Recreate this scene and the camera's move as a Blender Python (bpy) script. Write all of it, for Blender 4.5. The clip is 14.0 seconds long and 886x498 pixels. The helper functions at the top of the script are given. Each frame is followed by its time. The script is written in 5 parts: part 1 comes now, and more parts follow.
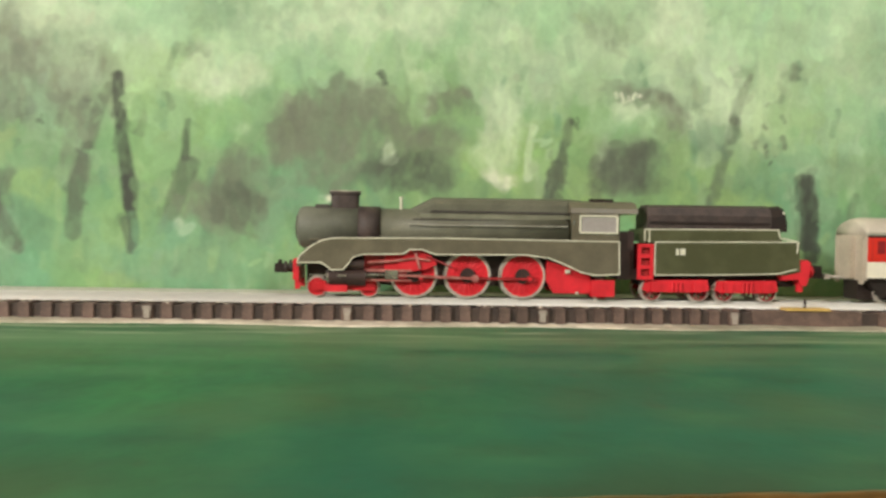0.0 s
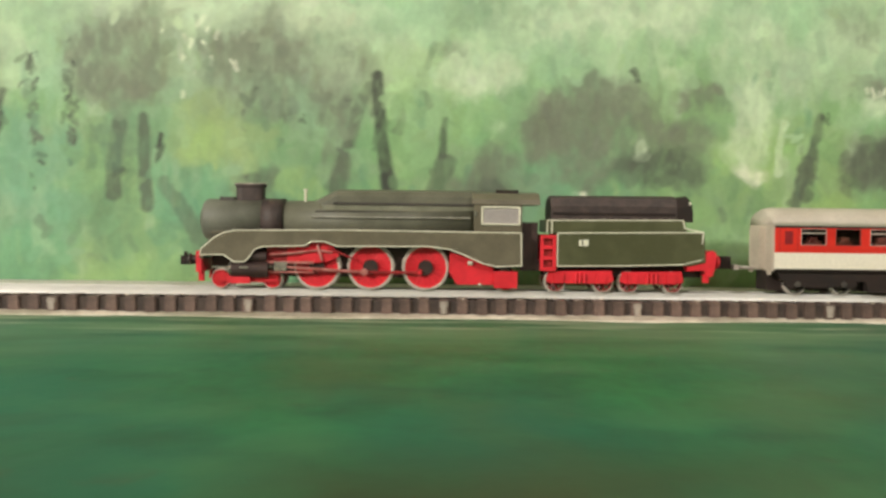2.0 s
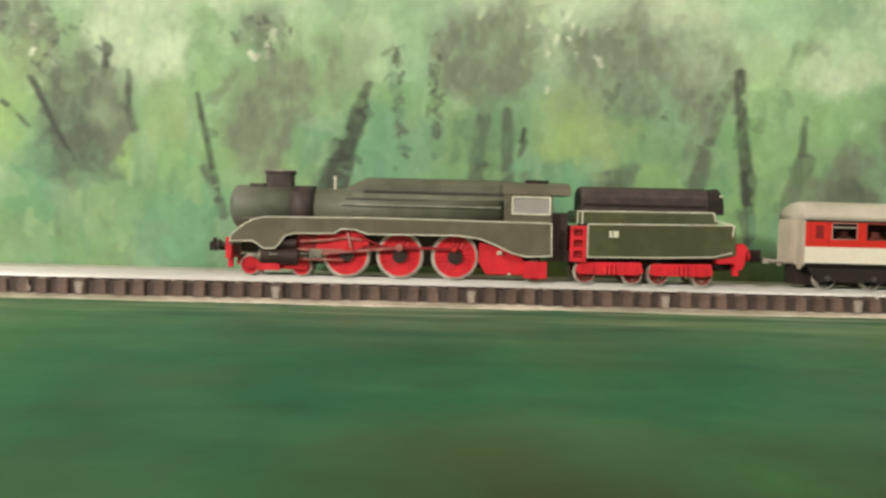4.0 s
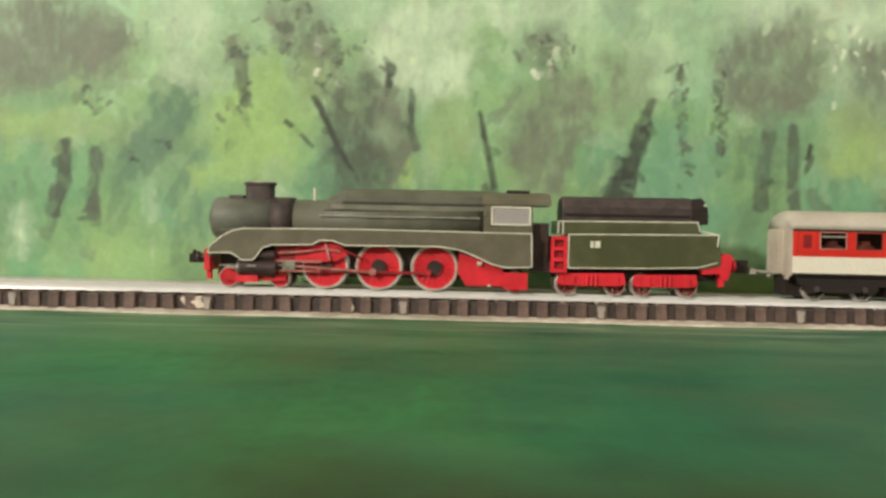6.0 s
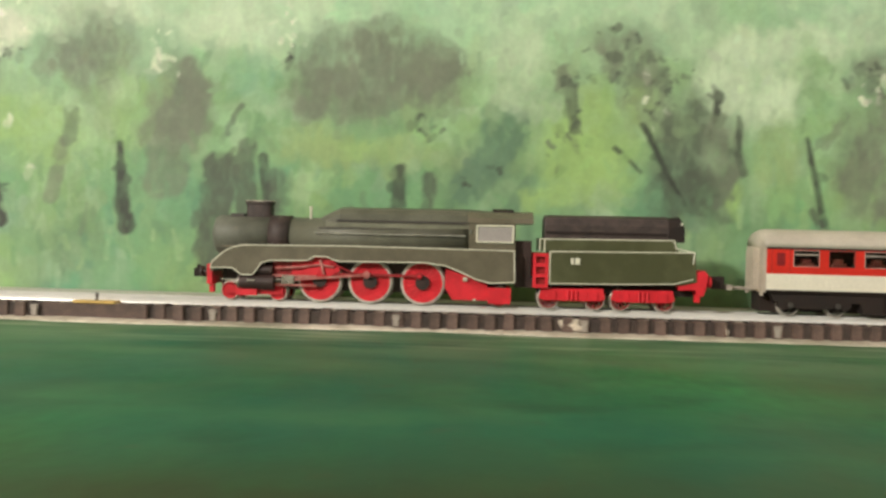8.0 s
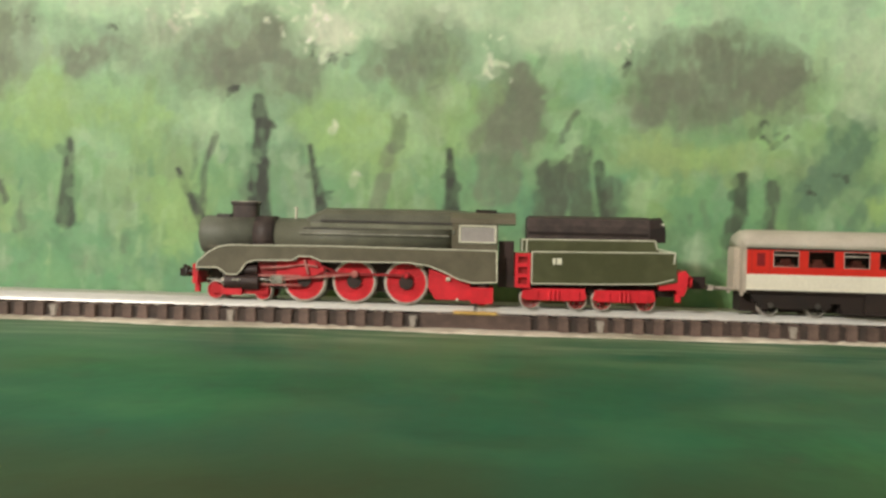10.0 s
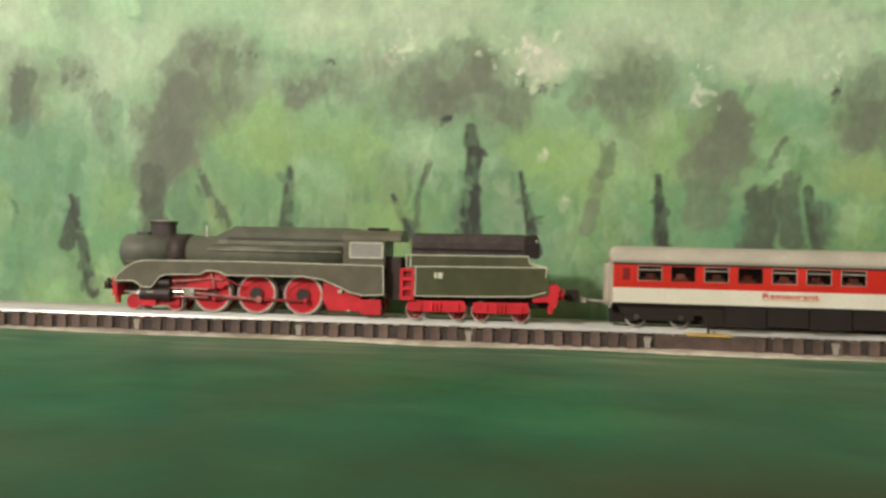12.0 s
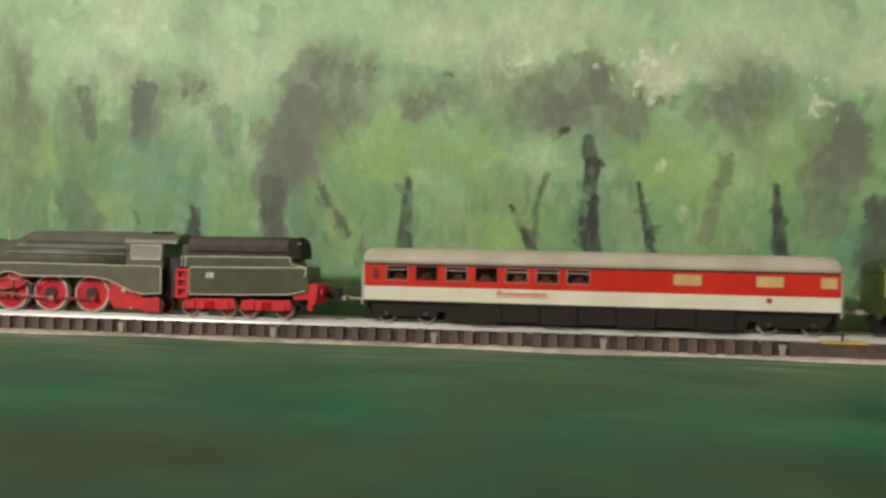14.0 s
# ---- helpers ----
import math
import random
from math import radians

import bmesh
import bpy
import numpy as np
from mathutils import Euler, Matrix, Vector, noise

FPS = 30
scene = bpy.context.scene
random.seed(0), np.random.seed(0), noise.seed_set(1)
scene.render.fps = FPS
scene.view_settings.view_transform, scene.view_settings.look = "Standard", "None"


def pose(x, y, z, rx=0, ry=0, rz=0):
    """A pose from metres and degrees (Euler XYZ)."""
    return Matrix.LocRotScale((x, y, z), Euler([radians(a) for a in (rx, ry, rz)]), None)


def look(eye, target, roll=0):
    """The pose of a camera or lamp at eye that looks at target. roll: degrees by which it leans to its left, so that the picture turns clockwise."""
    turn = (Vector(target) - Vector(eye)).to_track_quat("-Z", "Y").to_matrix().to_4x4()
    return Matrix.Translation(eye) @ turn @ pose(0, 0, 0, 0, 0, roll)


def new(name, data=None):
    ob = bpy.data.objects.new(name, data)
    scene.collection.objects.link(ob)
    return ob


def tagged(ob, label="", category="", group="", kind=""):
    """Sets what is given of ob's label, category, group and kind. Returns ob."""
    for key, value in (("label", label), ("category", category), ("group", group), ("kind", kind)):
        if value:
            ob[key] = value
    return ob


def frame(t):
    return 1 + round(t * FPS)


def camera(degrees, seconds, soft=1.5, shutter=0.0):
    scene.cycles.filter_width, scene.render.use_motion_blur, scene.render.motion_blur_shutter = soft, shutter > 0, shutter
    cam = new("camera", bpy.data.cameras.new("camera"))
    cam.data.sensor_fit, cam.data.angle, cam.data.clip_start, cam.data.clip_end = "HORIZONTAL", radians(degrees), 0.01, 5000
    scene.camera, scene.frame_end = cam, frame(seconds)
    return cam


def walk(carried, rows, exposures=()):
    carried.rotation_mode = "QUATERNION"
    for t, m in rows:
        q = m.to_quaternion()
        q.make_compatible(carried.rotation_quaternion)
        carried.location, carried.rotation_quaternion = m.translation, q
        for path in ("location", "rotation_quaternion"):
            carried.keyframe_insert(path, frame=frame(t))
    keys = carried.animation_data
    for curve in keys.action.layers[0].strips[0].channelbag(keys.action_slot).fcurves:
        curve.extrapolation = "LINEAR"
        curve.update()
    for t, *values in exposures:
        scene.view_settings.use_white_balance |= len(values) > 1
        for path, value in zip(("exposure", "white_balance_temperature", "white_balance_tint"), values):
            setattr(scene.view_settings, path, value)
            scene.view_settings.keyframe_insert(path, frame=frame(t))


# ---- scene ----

# ---------------------------------------------------------------- camera
def aim(x, y, z, turn, tilt, roll):
    """A camera at x, y, z that faces the backdrop, turned to its left, tilted up, leaning left (degrees)."""
    return pose(x, y, z, 90 + tilt, 0, turn) @ pose(0, 0, 0, 0, 0, roll)


cam = camera(56.80, 14.0, soft=2.8, shutter=0.5)
walk(cam, [
    (0.0, aim(-0.0162, -0.4629, 0.0491, -2.58, -1.09, 0.95)),
    (0.5, aim(-0.0416, -0.4706, 0.0485, -1.52, -0.49, 1.23)),
    (1.0, aim(-0.0709, -0.4648, 0.0471, -1.15, -1.59, 1.53)),
    (1.5, aim(-0.1136, -0.4638, 0.0468, -0.98, -2.20, 1.67)),
    (2.0, aim(-0.1623, -0.4662, 0.0507, -0.94, -1.78, 0.72)),
    (2.5, aim(-0.2158, -0.4708, 0.0509, -1.04, -1.41, 0.61)),
    (3.0, aim(-0.2707, -0.4718, 0.0484, -1.40, -1.18, 0.97)),
    (3.5, aim(-0.3311, -0.4669, 0.0447, -0.63, -1.40, 1.46)),
    (3.7, aim(-0.3547, -0.4661, 0.0461, -0.85, -2.18, 1.53)),
    (5.8, aim(-0.5448, -0.4609, 0.0499, 0.67, -1.26, 1.14)),
    (6.0, aim(-0.5522, -0.4606, 0.0446, 0.98, -1.01, 1.25)),
    (6.5, aim(-0.5968, -0.4634, 0.0467, 1.34, -0.53, 1.31)),
    (7.0, aim(-0.6415, -0.4699, 0.0489, 2.00, -0.71, 1.17)),
    (7.5, aim(-0.6855, -0.4755, 0.0516, 2.18, -0.26, 1.32)),
    (8.0, aim(-0.7400, -0.4837, 0.0516, 3.43, -0.67, 1.40)),
    (8.5, aim(-0.7859, -0.4787, 0.0498, 3.15, -0.67, 1.10)),
    (8.7, aim(-0.8081, -0.4794, 0.0527, 3.02, -1.29, 1.37)),
    (10.8, aim(-1.0020, -0.4894, 0.0495, 4.98, -0.12, 1.23)),
    (11.0, aim(-0.9987, -0.4848, 0.0529, 6.36, -0.58, 1.04)),
    (11.5, aim(-1.0346, -0.5026, 0.0514, 6.45, 0.17, 1.12)),
    (12.0, aim(-1.0707, -0.5176, 0.0515, 6.86, 0.67, 1.43)),
    (12.5, aim(-1.0892, -0.5175, 0.0539, 6.76, 0.15, 1.38)),
    (13.0, aim(-1.1172, -0.5296, 0.0545, 7.78, 0.75, 1.30)),
    (13.5, aim(-1.1283, -0.5309, 0.0540, 8.05, 0.62, 1.30)),
    (14.0, aim(-1.1458, -0.5388, 0.0531, 7.65, 0.94, 1.30)),
], exposures=[(0.0, 0.22), (3.0, 0.10), (6.0, -0.04), (11.0, -0.40), (12.5, -0.50), (13.5, -0.62), (14.0, -0.75)])

# ---------------------------------------------------------------- light
world = bpy.data.worlds.new("world")
world.use_nodes = True
world.node_tree.nodes["Background"].inputs["Color"].default_value = (1.0, 0.93, 0.82, 1)
world.node_tree.nodes["Background"].inputs["Strength"].default_value = 0.02
scene.world = world


def room_lamp(x, y, z, sx, sy, watts, target):
    data = bpy.data.lights.new("room_lamp", "AREA")
    data.shape, data.size, data.size_y = "RECTANGLE", sx, sy
    data.energy, data.color = watts, (0.98, 0.93, 0.84)
    ob = new("room_lamp", data)
    ob.matrix_world = look((x, y, z), target)
    return ob


room_lamp(-2.85, -2.40, 1.40, 0.40, 0.30, 122.0, (-0.75, 0.0, 0.05))
room_lamp(0.75, -1.60, 1.20, 0.40, 0.30, 14.0, (-0.1, 0.0, 0.05))

# ---------------------------------------------------------------- materials
def material(name, base, second=None, scale=60.0, rough=0.5, metal=0.0, bump=0.0, fine=600.0, coat=0.0,
             stretch=(1, 1, 1), spread=(0.4, 0.62), rough_vary=0.12, per_piece=0.0, grain=0.14):
    m = bpy.data.materials.new(name)
    m.use_nodes = True
    n, l = m.node_tree.nodes, m.node_tree.links
    b = n["Principled BSDF"]
    second = second or tuple(c * 0.75 for c in base)
    co = n.new("ShaderNodeTexCoord")
    mp = n.new("ShaderNodeMapping")
    mp.inputs["Scale"].default_value = stretch
    l.new(co.outputs["Object"], mp.inputs["Vector"])
    big = n.new("ShaderNodeTexNoise")
    big.inputs["Scale"].default_value, big.inputs["Detail"].default_value = scale, 5
    small = n.new("ShaderNodeTexNoise")
    small.inputs["Scale"].default_value, small.inputs["Detail"].default_value = fine, 3
    for t in (big, small):
        l.new(mp.outputs["Vector"], t.inputs["Vector"])
    ramp = n.new("ShaderNodeValToRGB")
    ramp.color_ramp.elements[0].position, ramp.color_ramp.elements[1].position = spread
    ramp.color_ramp.elements[0].color, ramp.color_ramp.elements[1].color = (*second, 1), (*base, 1)
    l.new(big.outputs["Fac"], ramp.inputs["Fac"])
    mix = n.new("ShaderNodeMix")
    mix.data_type, mix.blend_type = "RGBA", "MULTIPLY"
    mix.inputs["Factor"].default_value = grain
    l.new(ramp.outputs["Color"], mix.inputs["A"])
    g = n.new("ShaderNodeMapRange")
    g.inputs["From Min"].default_value, g.inputs["From Max"].default_value = 0.3, 0.7
    g.inputs["To Min"].default_value, g.inputs["To Max"].default_value = 0.55, 1.3
    l.new(small.outputs["Fac"], g.inputs["Value"])
    l.new(g.outputs["Result"], mix.inputs["B"])
    out = mix.outputs["Result"]
    if per_piece:
        info = n.new("ShaderNodeObjectInfo")
        v = n.new("ShaderNodeMapRange")
        v.inputs["To Min"].default_value, v.inputs["To Max"].default_value = 1 - per_piece, 1 + per_piece
        l.new(info.outputs["Random"], v.inputs["Value"])
        m2 = n.new("ShaderNodeMix")
        m2.data_type, m2.blend_type = "RGBA", "MULTIPLY"
        m2.inputs["Factor"].default_value = 1.0
        l.new(out, m2.inputs["A"])
        l.new(v.outputs["Result"], m2.inputs["B"])
        out = m2.outputs["Result"]
    l.new(out, b.inputs["Base Color"])
    r = n.new("ShaderNodeMapRange")
    r.inputs["To Min"].default_value = max(0.03, rough - rough_vary)
    r.inputs["To Max"].default_value = min(1.0, rough + rough_vary)
    l.new(big.outputs["Fac"], r.inputs["Value"])
    l.new(r.outputs["Result"], b.inputs["Roughness"])
    b.inputs["Metallic"].default_value = metal
    b.inputs["Coat Weight"].default_value = coat
    b.inputs["Coat Roughness"].default_value = 0.15
    if bump:
        bp = n.new("ShaderNodeBump")
        bp.inputs["Strength"].default_value, bp.inputs["Distance"].default_value = bump, 0.0006
        l.new(small.outputs["Fac"], bp.inputs["Height"])
        l.new(bp.outputs["Normal"], b.inputs["Normal"])
    return m


def mural_material():
    """Brushed oil paint whose colours lie in the mesh's own paint attribute."""
    m = bpy.data.materials.new("mural_paint")
    m.use_nodes = True
    n, l = m.node_tree.nodes, m.node_tree.links
    b = n["Principled BSDF"]
    at = n.new("ShaderNodeAttribute")
    at.attribute_name = "paint"
    co = n.new("ShaderNodeTexCoord")
    mp = n.new("ShaderNodeMapping")
    mp.inputs["Scale"].default_value = (1.0, 1.0, 0.75)
    l.new(co.outputs["Object"], mp.inputs["Vector"])
    hues = []
    for s, lo, hi in ((60, 0.92, 1.07), (300, 0.94, 1.05)):
        t = n.new("ShaderNodeTexNoise")
        t.inputs["Scale"].default_value, t.inputs["Detail"].default_value = s, 4
        t.inputs["Distortion"].default_value = 0.6
        l.new(mp.outputs["Vector"], t.inputs["Vector"])
        r = n.new("ShaderNodeMapRange")
        r.inputs["From Min"].default_value, r.inputs["From Max"].default_value = 0.3, 0.7
        r.inputs["To Min"].default_value, r.inputs["To Max"].default_value = lo, hi
        l.new(t.outputs["Fac"], r.inputs["Value"])
        hues.append((t, r))
    out = at.outputs["Color"]
    for t, r in hues:
        mx = n.new("ShaderNodeMix")
        mx.data_type, mx.blend_type = "RGBA", "MULTIPLY"
        mx.inputs["Factor"].default_value = 1.0
        l.new(out, mx.inputs["A"])
        l.new(r.outputs["Result"], mx.inputs["B"])
        out = mx.outputs["Result"]
    l.new(out, b.inputs["Base Color"])
    b.inputs["Roughness"].default_value = 0.62
    bp = n.new("ShaderNodeBump")
    bp.inputs["Strength"].default_value, bp.inputs["Distance"].default_value = 0.22, 0.0004
    l.new(hues[1][0].outputs["Fac"], bp.inputs["Height"])
    l.new(bp.outputs["Normal"], b.inputs["Normal"])
    return m


def layered(m, src, scale, stretch, shift, tint, lo, hi, most, gate=None):
    """Mixes a tint over a colour where a noise runs high."""
    n, l = m.node_tree.nodes, m.node_tree.links
    co = n.new("ShaderNodeTexCoord")
    mp = n.new("ShaderNodeMapping")
    mp.inputs["Scale"].default_value = stretch
    mp.inputs["Location"].default_value = (shift, shift, 0)
    l.new(co.outputs["Object"], mp.inputs["Vector"])
    t = n.new("ShaderNodeTexNoise")
    t.inputs["Scale"].default_value, t.inputs["Detail"].default_value = scale, 5
    l.new(mp.outputs["Vector"], t.inputs["Vector"])
    r = n.new("ShaderNodeMapRange")
    r.inputs["From Min"].default_value, r.inputs["From Max"].default_value = lo, hi
    r.inputs["To Max"].default_value = most
    l.new(t.outputs["Fac"], r.inputs["Value"])
    fac = r.outputs["Result"]
    if gate:
        sep = n.new("ShaderNodeSeparateXYZ")
        l.new(co.outputs["Object"], sep.inputs["Vector"])
        g = n.new("ShaderNodeMapRange")
        g.inputs["From Min"].default_value, g.inputs["From Max"].default_value = gate
        l.new(sep.outputs["Y"], g.inputs["Value"])
        mul = n.new("ShaderNodeMath")
        mul.operation = "MULTIPLY"
        l.new(fac, mul.inputs[0])
        l.new(g.outputs["Result"], mul.inputs[1])
        fac = mul.outputs["Value"]
    mx = n.new("ShaderNodeMix")
    mx.data_type = "RGBA"
    l.new(fac, mx.inputs["Factor"])
    l.new(src, mx.inputs["A"])
    mx.inputs["B"].default_value = (*tint, 1)
    return mx.outputs["Result"]


def table_material():
    """Glossy green board paint: streaks along the board, teal and brownish patches, darker brown towards the front, a
    pale sheen painted in beside the plaster.
    """
    m = material("green_board_paint", (0.036, 0.215, 0.070), (0.016, 0.142, 0.051), scale=10.0, rough=0.44, bump=0.2,
                 fine=150.0, stretch=(1.3, 0.7, 1), rough_vary=0.12, grain=0.45)
    b = m.node_tree.nodes["Principled BSDF"]
    b.inputs["Specular IOR Level"].default_value = 0.22
    c = b.inputs["Base Color"].links[0].from_socket
    c = layered(m, c, 4.5, (1.3, 0.9, 1), 3.1, (0.005, 0.122, 0.080), 0.36, 0.56, 0.8)
    c = layered(m, c, 9.0, (1.2, 1.0, 1), 9.7, (0.085, 0.112, 0.042), 0.50, 0.74, 0.65)
    c = layered(m, c, 26.0, (0.8, 1.0, 1), 5.3, (0.052, 0.205, 0.090), 0.50, 0.70, 0.6)
    c = layered(m, c, 34.0, (0.7, 1.1, 1), 1.9, (0.010, 0.076, 0.038), 0.52, 0.72, 0.65)
    c = layered(m, c, 60.0, (1.0, 0.8, 1), 8.8, (0.090, 0.070, 0.040), 0.64, 0.74, 0.3)
    # pale sheen beside the track: lamp gloss put into the paint colour
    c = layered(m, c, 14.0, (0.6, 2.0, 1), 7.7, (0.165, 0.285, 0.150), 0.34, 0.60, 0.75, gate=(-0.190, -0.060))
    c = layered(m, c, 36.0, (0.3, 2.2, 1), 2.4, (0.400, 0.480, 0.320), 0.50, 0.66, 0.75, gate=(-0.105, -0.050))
    c = layered(m, c, 12.0, (0.8, 0.8, 1), 6.2, (0.036, 0.042, 0.012), 0.32, 0.60, 0.85, gate=(-0.262, -0.322))
    m.node_tree.links.new(c, b.inputs["Base Color"])
    return m


GREEN = material("loco_green", (0.156, 0.136, 0.094), (0.122, 0.108, 0.074), scale=90, rough=0.40, bump=0.05, fine=900)
TENDER_GREEN = material("tender_green", (0.092, 0.096, 0.046), (0.070, 0.074, 0.034), scale=90, rough=0.40, bump=0.05, fine=900)
BOILER = material("boiler_olive_grey", (0.142, 0.142, 0.102), (0.108, 0.109, 0.078), scale=70, rough=0.50, bump=0.06)
END_BEIGE = material("coach_end_beige", (0.60, 0.52, 0.43), (0.48, 0.41, 0.34), scale=45, rough=0.5, bump=0.05)
OLIVE_HIGHLIGHT = material("olive_highlight_plastic", (0.215, 0.215, 0.155), (0.165, 0.166, 0.118), scale=80, rough=0.5, bump=0.05)
GREY_GREEN = material("smokebox_grey", (0.168, 0.172, 0.138), (0.128, 0.132, 0.104), scale=80, rough=0.58, bump=0.05)
DARK = material("dark_grey_plastic", (0.072, 0.062, 0.055), (0.048, 0.042, 0.038), scale=90, rough=0.5, bump=0.08)
BLACK = material("black_plastic", (0.024, 0.013, 0.010), (0.015, 0.009, 0.007), scale=90, rough=0.8, bump=0.08)
COAL = material("bunker_brown_black", (0.072, 0.05, 0.045), (0.044, 0.031, 0.029), scale=140, rough=0.6, bump=0.2, grain=0.35)
RED = material("red_plastic", (0.76, 0.018, 0.034), (0.62, 0.014, 0.026), scale=90, rough=0.55, bump=0.04)
WEB_RED = material("web_red_plastic", (0.66, 0.016, 0.03), (0.54, 0.012, 0.022), scale=90, rough=0.42)
DEEP_RED = material("deep_red_plastic", (0.36, 0.018, 0.022), (0.24, 0.012, 0.016), scale=90, rough=0.45)
CREAM = material("cream_lining", (0.8, 0.78, 0.64), (0.64, 0.62, 0.5), scale=160, rough=0.45)
STEEL = material("bright_steel", (0.62, 0.60, 0.56), (0.45, 0.43, 0.40), scale=120, rough=0.28, metal=0.9)
ROD = material("rod_metal", (0.62, 0.26, 0.24), (0.42, 0.12, 0.11), scale=120, rough=0.38, metal=0.35)
TYRE = material("pale_tyre_steel", (0.74, 0.68, 0.62), (0.50, 0.45, 0.41), scale=140, rough=0.32, metal=0.4)
FRAME = material("reddish_black_plastic", (0.050, 0.026, 0.023), (0.030, 0.017, 0.015), scale=90, rough=0.5, bump=0.1)
PIPE_GREY = material("handrail_grey", (0.36, 0.35, 0.30), (0.26, 0.25, 0.21), scale=140, rough=0.35)
WINDOW_GREY = material("cab_window_glazing", (0.46, 0.42, 0.41), (0.37, 0.34, 0.33), scale=60, rough=0.2, coat=0.4)
COACH_RED = material("coach_red", (0.74, 0.035, 0.022), (0.64, 0.028, 0.018), scale=40, rough=0.33, bump=0.03)
COACH_WHITE = material("coach_cream_white", (0.90, 0.85, 0.73), (0.84, 0.78, 0.66), scale=40, rough=0.36)
COACH_GREY = material("coach_roof_grey", (0.60, 0.54, 0.46), (0.51, 0.455, 0.385), scale=45, rough=0.5, bump=0.05)
YELLOW_PANE = material("pale_yellow_blind", (0.80, 0.53, 0.23), (0.68, 0.44, 0.19), scale=60, rough=0.35)
PINK = material("pink_cloth", (0.62, 0.2, 0.17), (0.46, 0.12, 0.11), scale=120, rough=0.6)
GLASS_DARK = material("tinted_window", (0.020, 0.018, 0.018), (0.014, 0.013, 0.013), scale=60, rough=0.12, coat=0.3)
COACH_GREEN = material("coach_olive_green", (0.070, 0.100, 0.025), (0.05, 0.075, 0.02), scale=50, rough=0.4)
COACH_LIME = material("coach_pale_lime", (0.50, 0.54, 0.22), (0.40, 0.44, 0.18), scale=50, rough=0.4)
SLEEPER = material("sleeper_brown", (0.165, 0.106, 0.087), (0.110, 0.072, 0.060), scale=150, rough=0.62, bump=0.25, per_piece=0.25, grain=0.35)
BED = material("bed_dark_brown", (0.078, 0.053, 0.044), (0.050, 0.035, 0.030), scale=110, rough=0.75, bump=0.3, grain=0.35)
BALLAST = material("pale_grey_ballast", (0.74, 0.71, 0.65), (0.58, 0.55, 0.50), scale=260, rough=0.7, bump=0.5, fine=1400, grain=0.35)
RAIL = material("nickel_rail", (0.80, 0.79, 0.76), (0.66, 0.65, 0.62), scale=30, rough=0.34, metal=0.25, stretch=(0.2, 1, 1))
PLASTER = material("pale_plaster", (0.84, 0.72, 0.6), (0.64, 0.56, 0.46), scale=70, rough=0.7, bump=0.3, grain=0.35)
PLASTER_EDGE = material("pale_plaster_edge", (0.86, 0.78, 0.66), (0.62, 0.55, 0.45), scale=70, rough=0.7, bump=0.3, grain=0.35)
SHADER = PLASTER_EDGE.node_tree.nodes["Principled BSDF"]
PLASTER_EDGE.node_tree.links.new(layered(PLASTER_EDGE, SHADER.inputs["Base Color"].links[0].from_socket, 9.0, (1, 0.2, 0.2), 4.1,
                                         (0.230, 0.230, 0.150), 0.48, 0.60, 0.65), SHADER.inputs["Base Color"])
CLIP = material("pale_clip", (0.52, 0.46, 0.4), (0.36, 0.31, 0.27), scale=200, rough=0.45)
YELLOW = material("yellow_plastic", (0.74, 0.5, 0.16), (0.58, 0.36, 0.1), scale=90, rough=0.4)
WOOD = material("lacquered_edge", (0.34, 0.185, 0.055), (0.13, 0.085, 0.026), scale=30, rough=0.30, metal=0.7,
                stretch=(0.6, 1, 1), fine=120, bump=0.6, grain=0.5)
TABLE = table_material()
MURAL = mural_material()
ROOM_WALL = material("warm_white_room_paint", (0.66, 0.60, 0.48), (0.60, 0.54, 0.43), scale=4, rough=0.85, fine=60)
ROOM_FLOOR = material("brown_carpet", (0.13, 0.09, 0.06), (0.09, 0.06, 0.04), scale=8, rough=0.95, fine=200)

# ---------------------------------------------------------------- mesh helpers (lengths in millimetres)
MM = 0.001


def finish(bm, bevel=0.0, smooth=False):
    if bevel:
        edges = [e for e in bm.edges if len(e.link_faces) == 2 and e.calc_face_angle(0) > 0.6]
        bmesh.ops.bevel(bm, geom=edges, offset=bevel, segments=2, affect="EDGES", profile=0.7)
    bmesh.ops.recalc_face_normals(bm, faces=bm.faces)
    for f in bm.faces:
        f.smooth = smooth
    return bm


def to_mesh(name, bm, mat):
    bmesh.ops.scale(bm, vec=(MM, MM, MM), verts=bm.verts)
    me = bpy.data.meshes.new(name)
    bm.to_mesh(me)
    bm.free()
    me.materials.append(mat)
    return me


def part(name, bm, mat, parent=None, label="", at=None):
    """One mesh object, under a thing or under a part."""
    ob = new(name, to_mesh(name, bm, mat))
    if parent:
        ob.parent = parent
    if at is not None:
        ob.location = [c * MM for c in at]
    if label:
        tagged(ob, label)
    return ob


def box(bm, x0, x1, y0, y1, z0, z1):
    v = [bm.verts.new((x, y, z)) for x in (x0, x1) for y in (y0, y1) for z in (z0, z1)]
    for f in ((0, 1, 3, 2), (4, 6, 7, 5), (0, 4, 5, 1), (2, 3, 7, 6), (0, 2, 6, 4), (1, 5, 7, 3)):
        bm.faces.new([v[i] for i in f])
    return bm


def prism(bm, points, y0, y1):
    """A profile in x, z, extruded from y0 to y1."""
    a = [bm.verts.new((x, y0, z)) for x, z in points]
    b = [bm.verts.new((x, y1, z)) for x, z in points]
    bm.faces.new(a)
    bm.faces.new(b[::-1])
    k = len(points)
    for i in range(k):
        bm.faces.new((a[i], b[i], b[(i + 1) % k], a[(i + 1) % k]))
    return bm


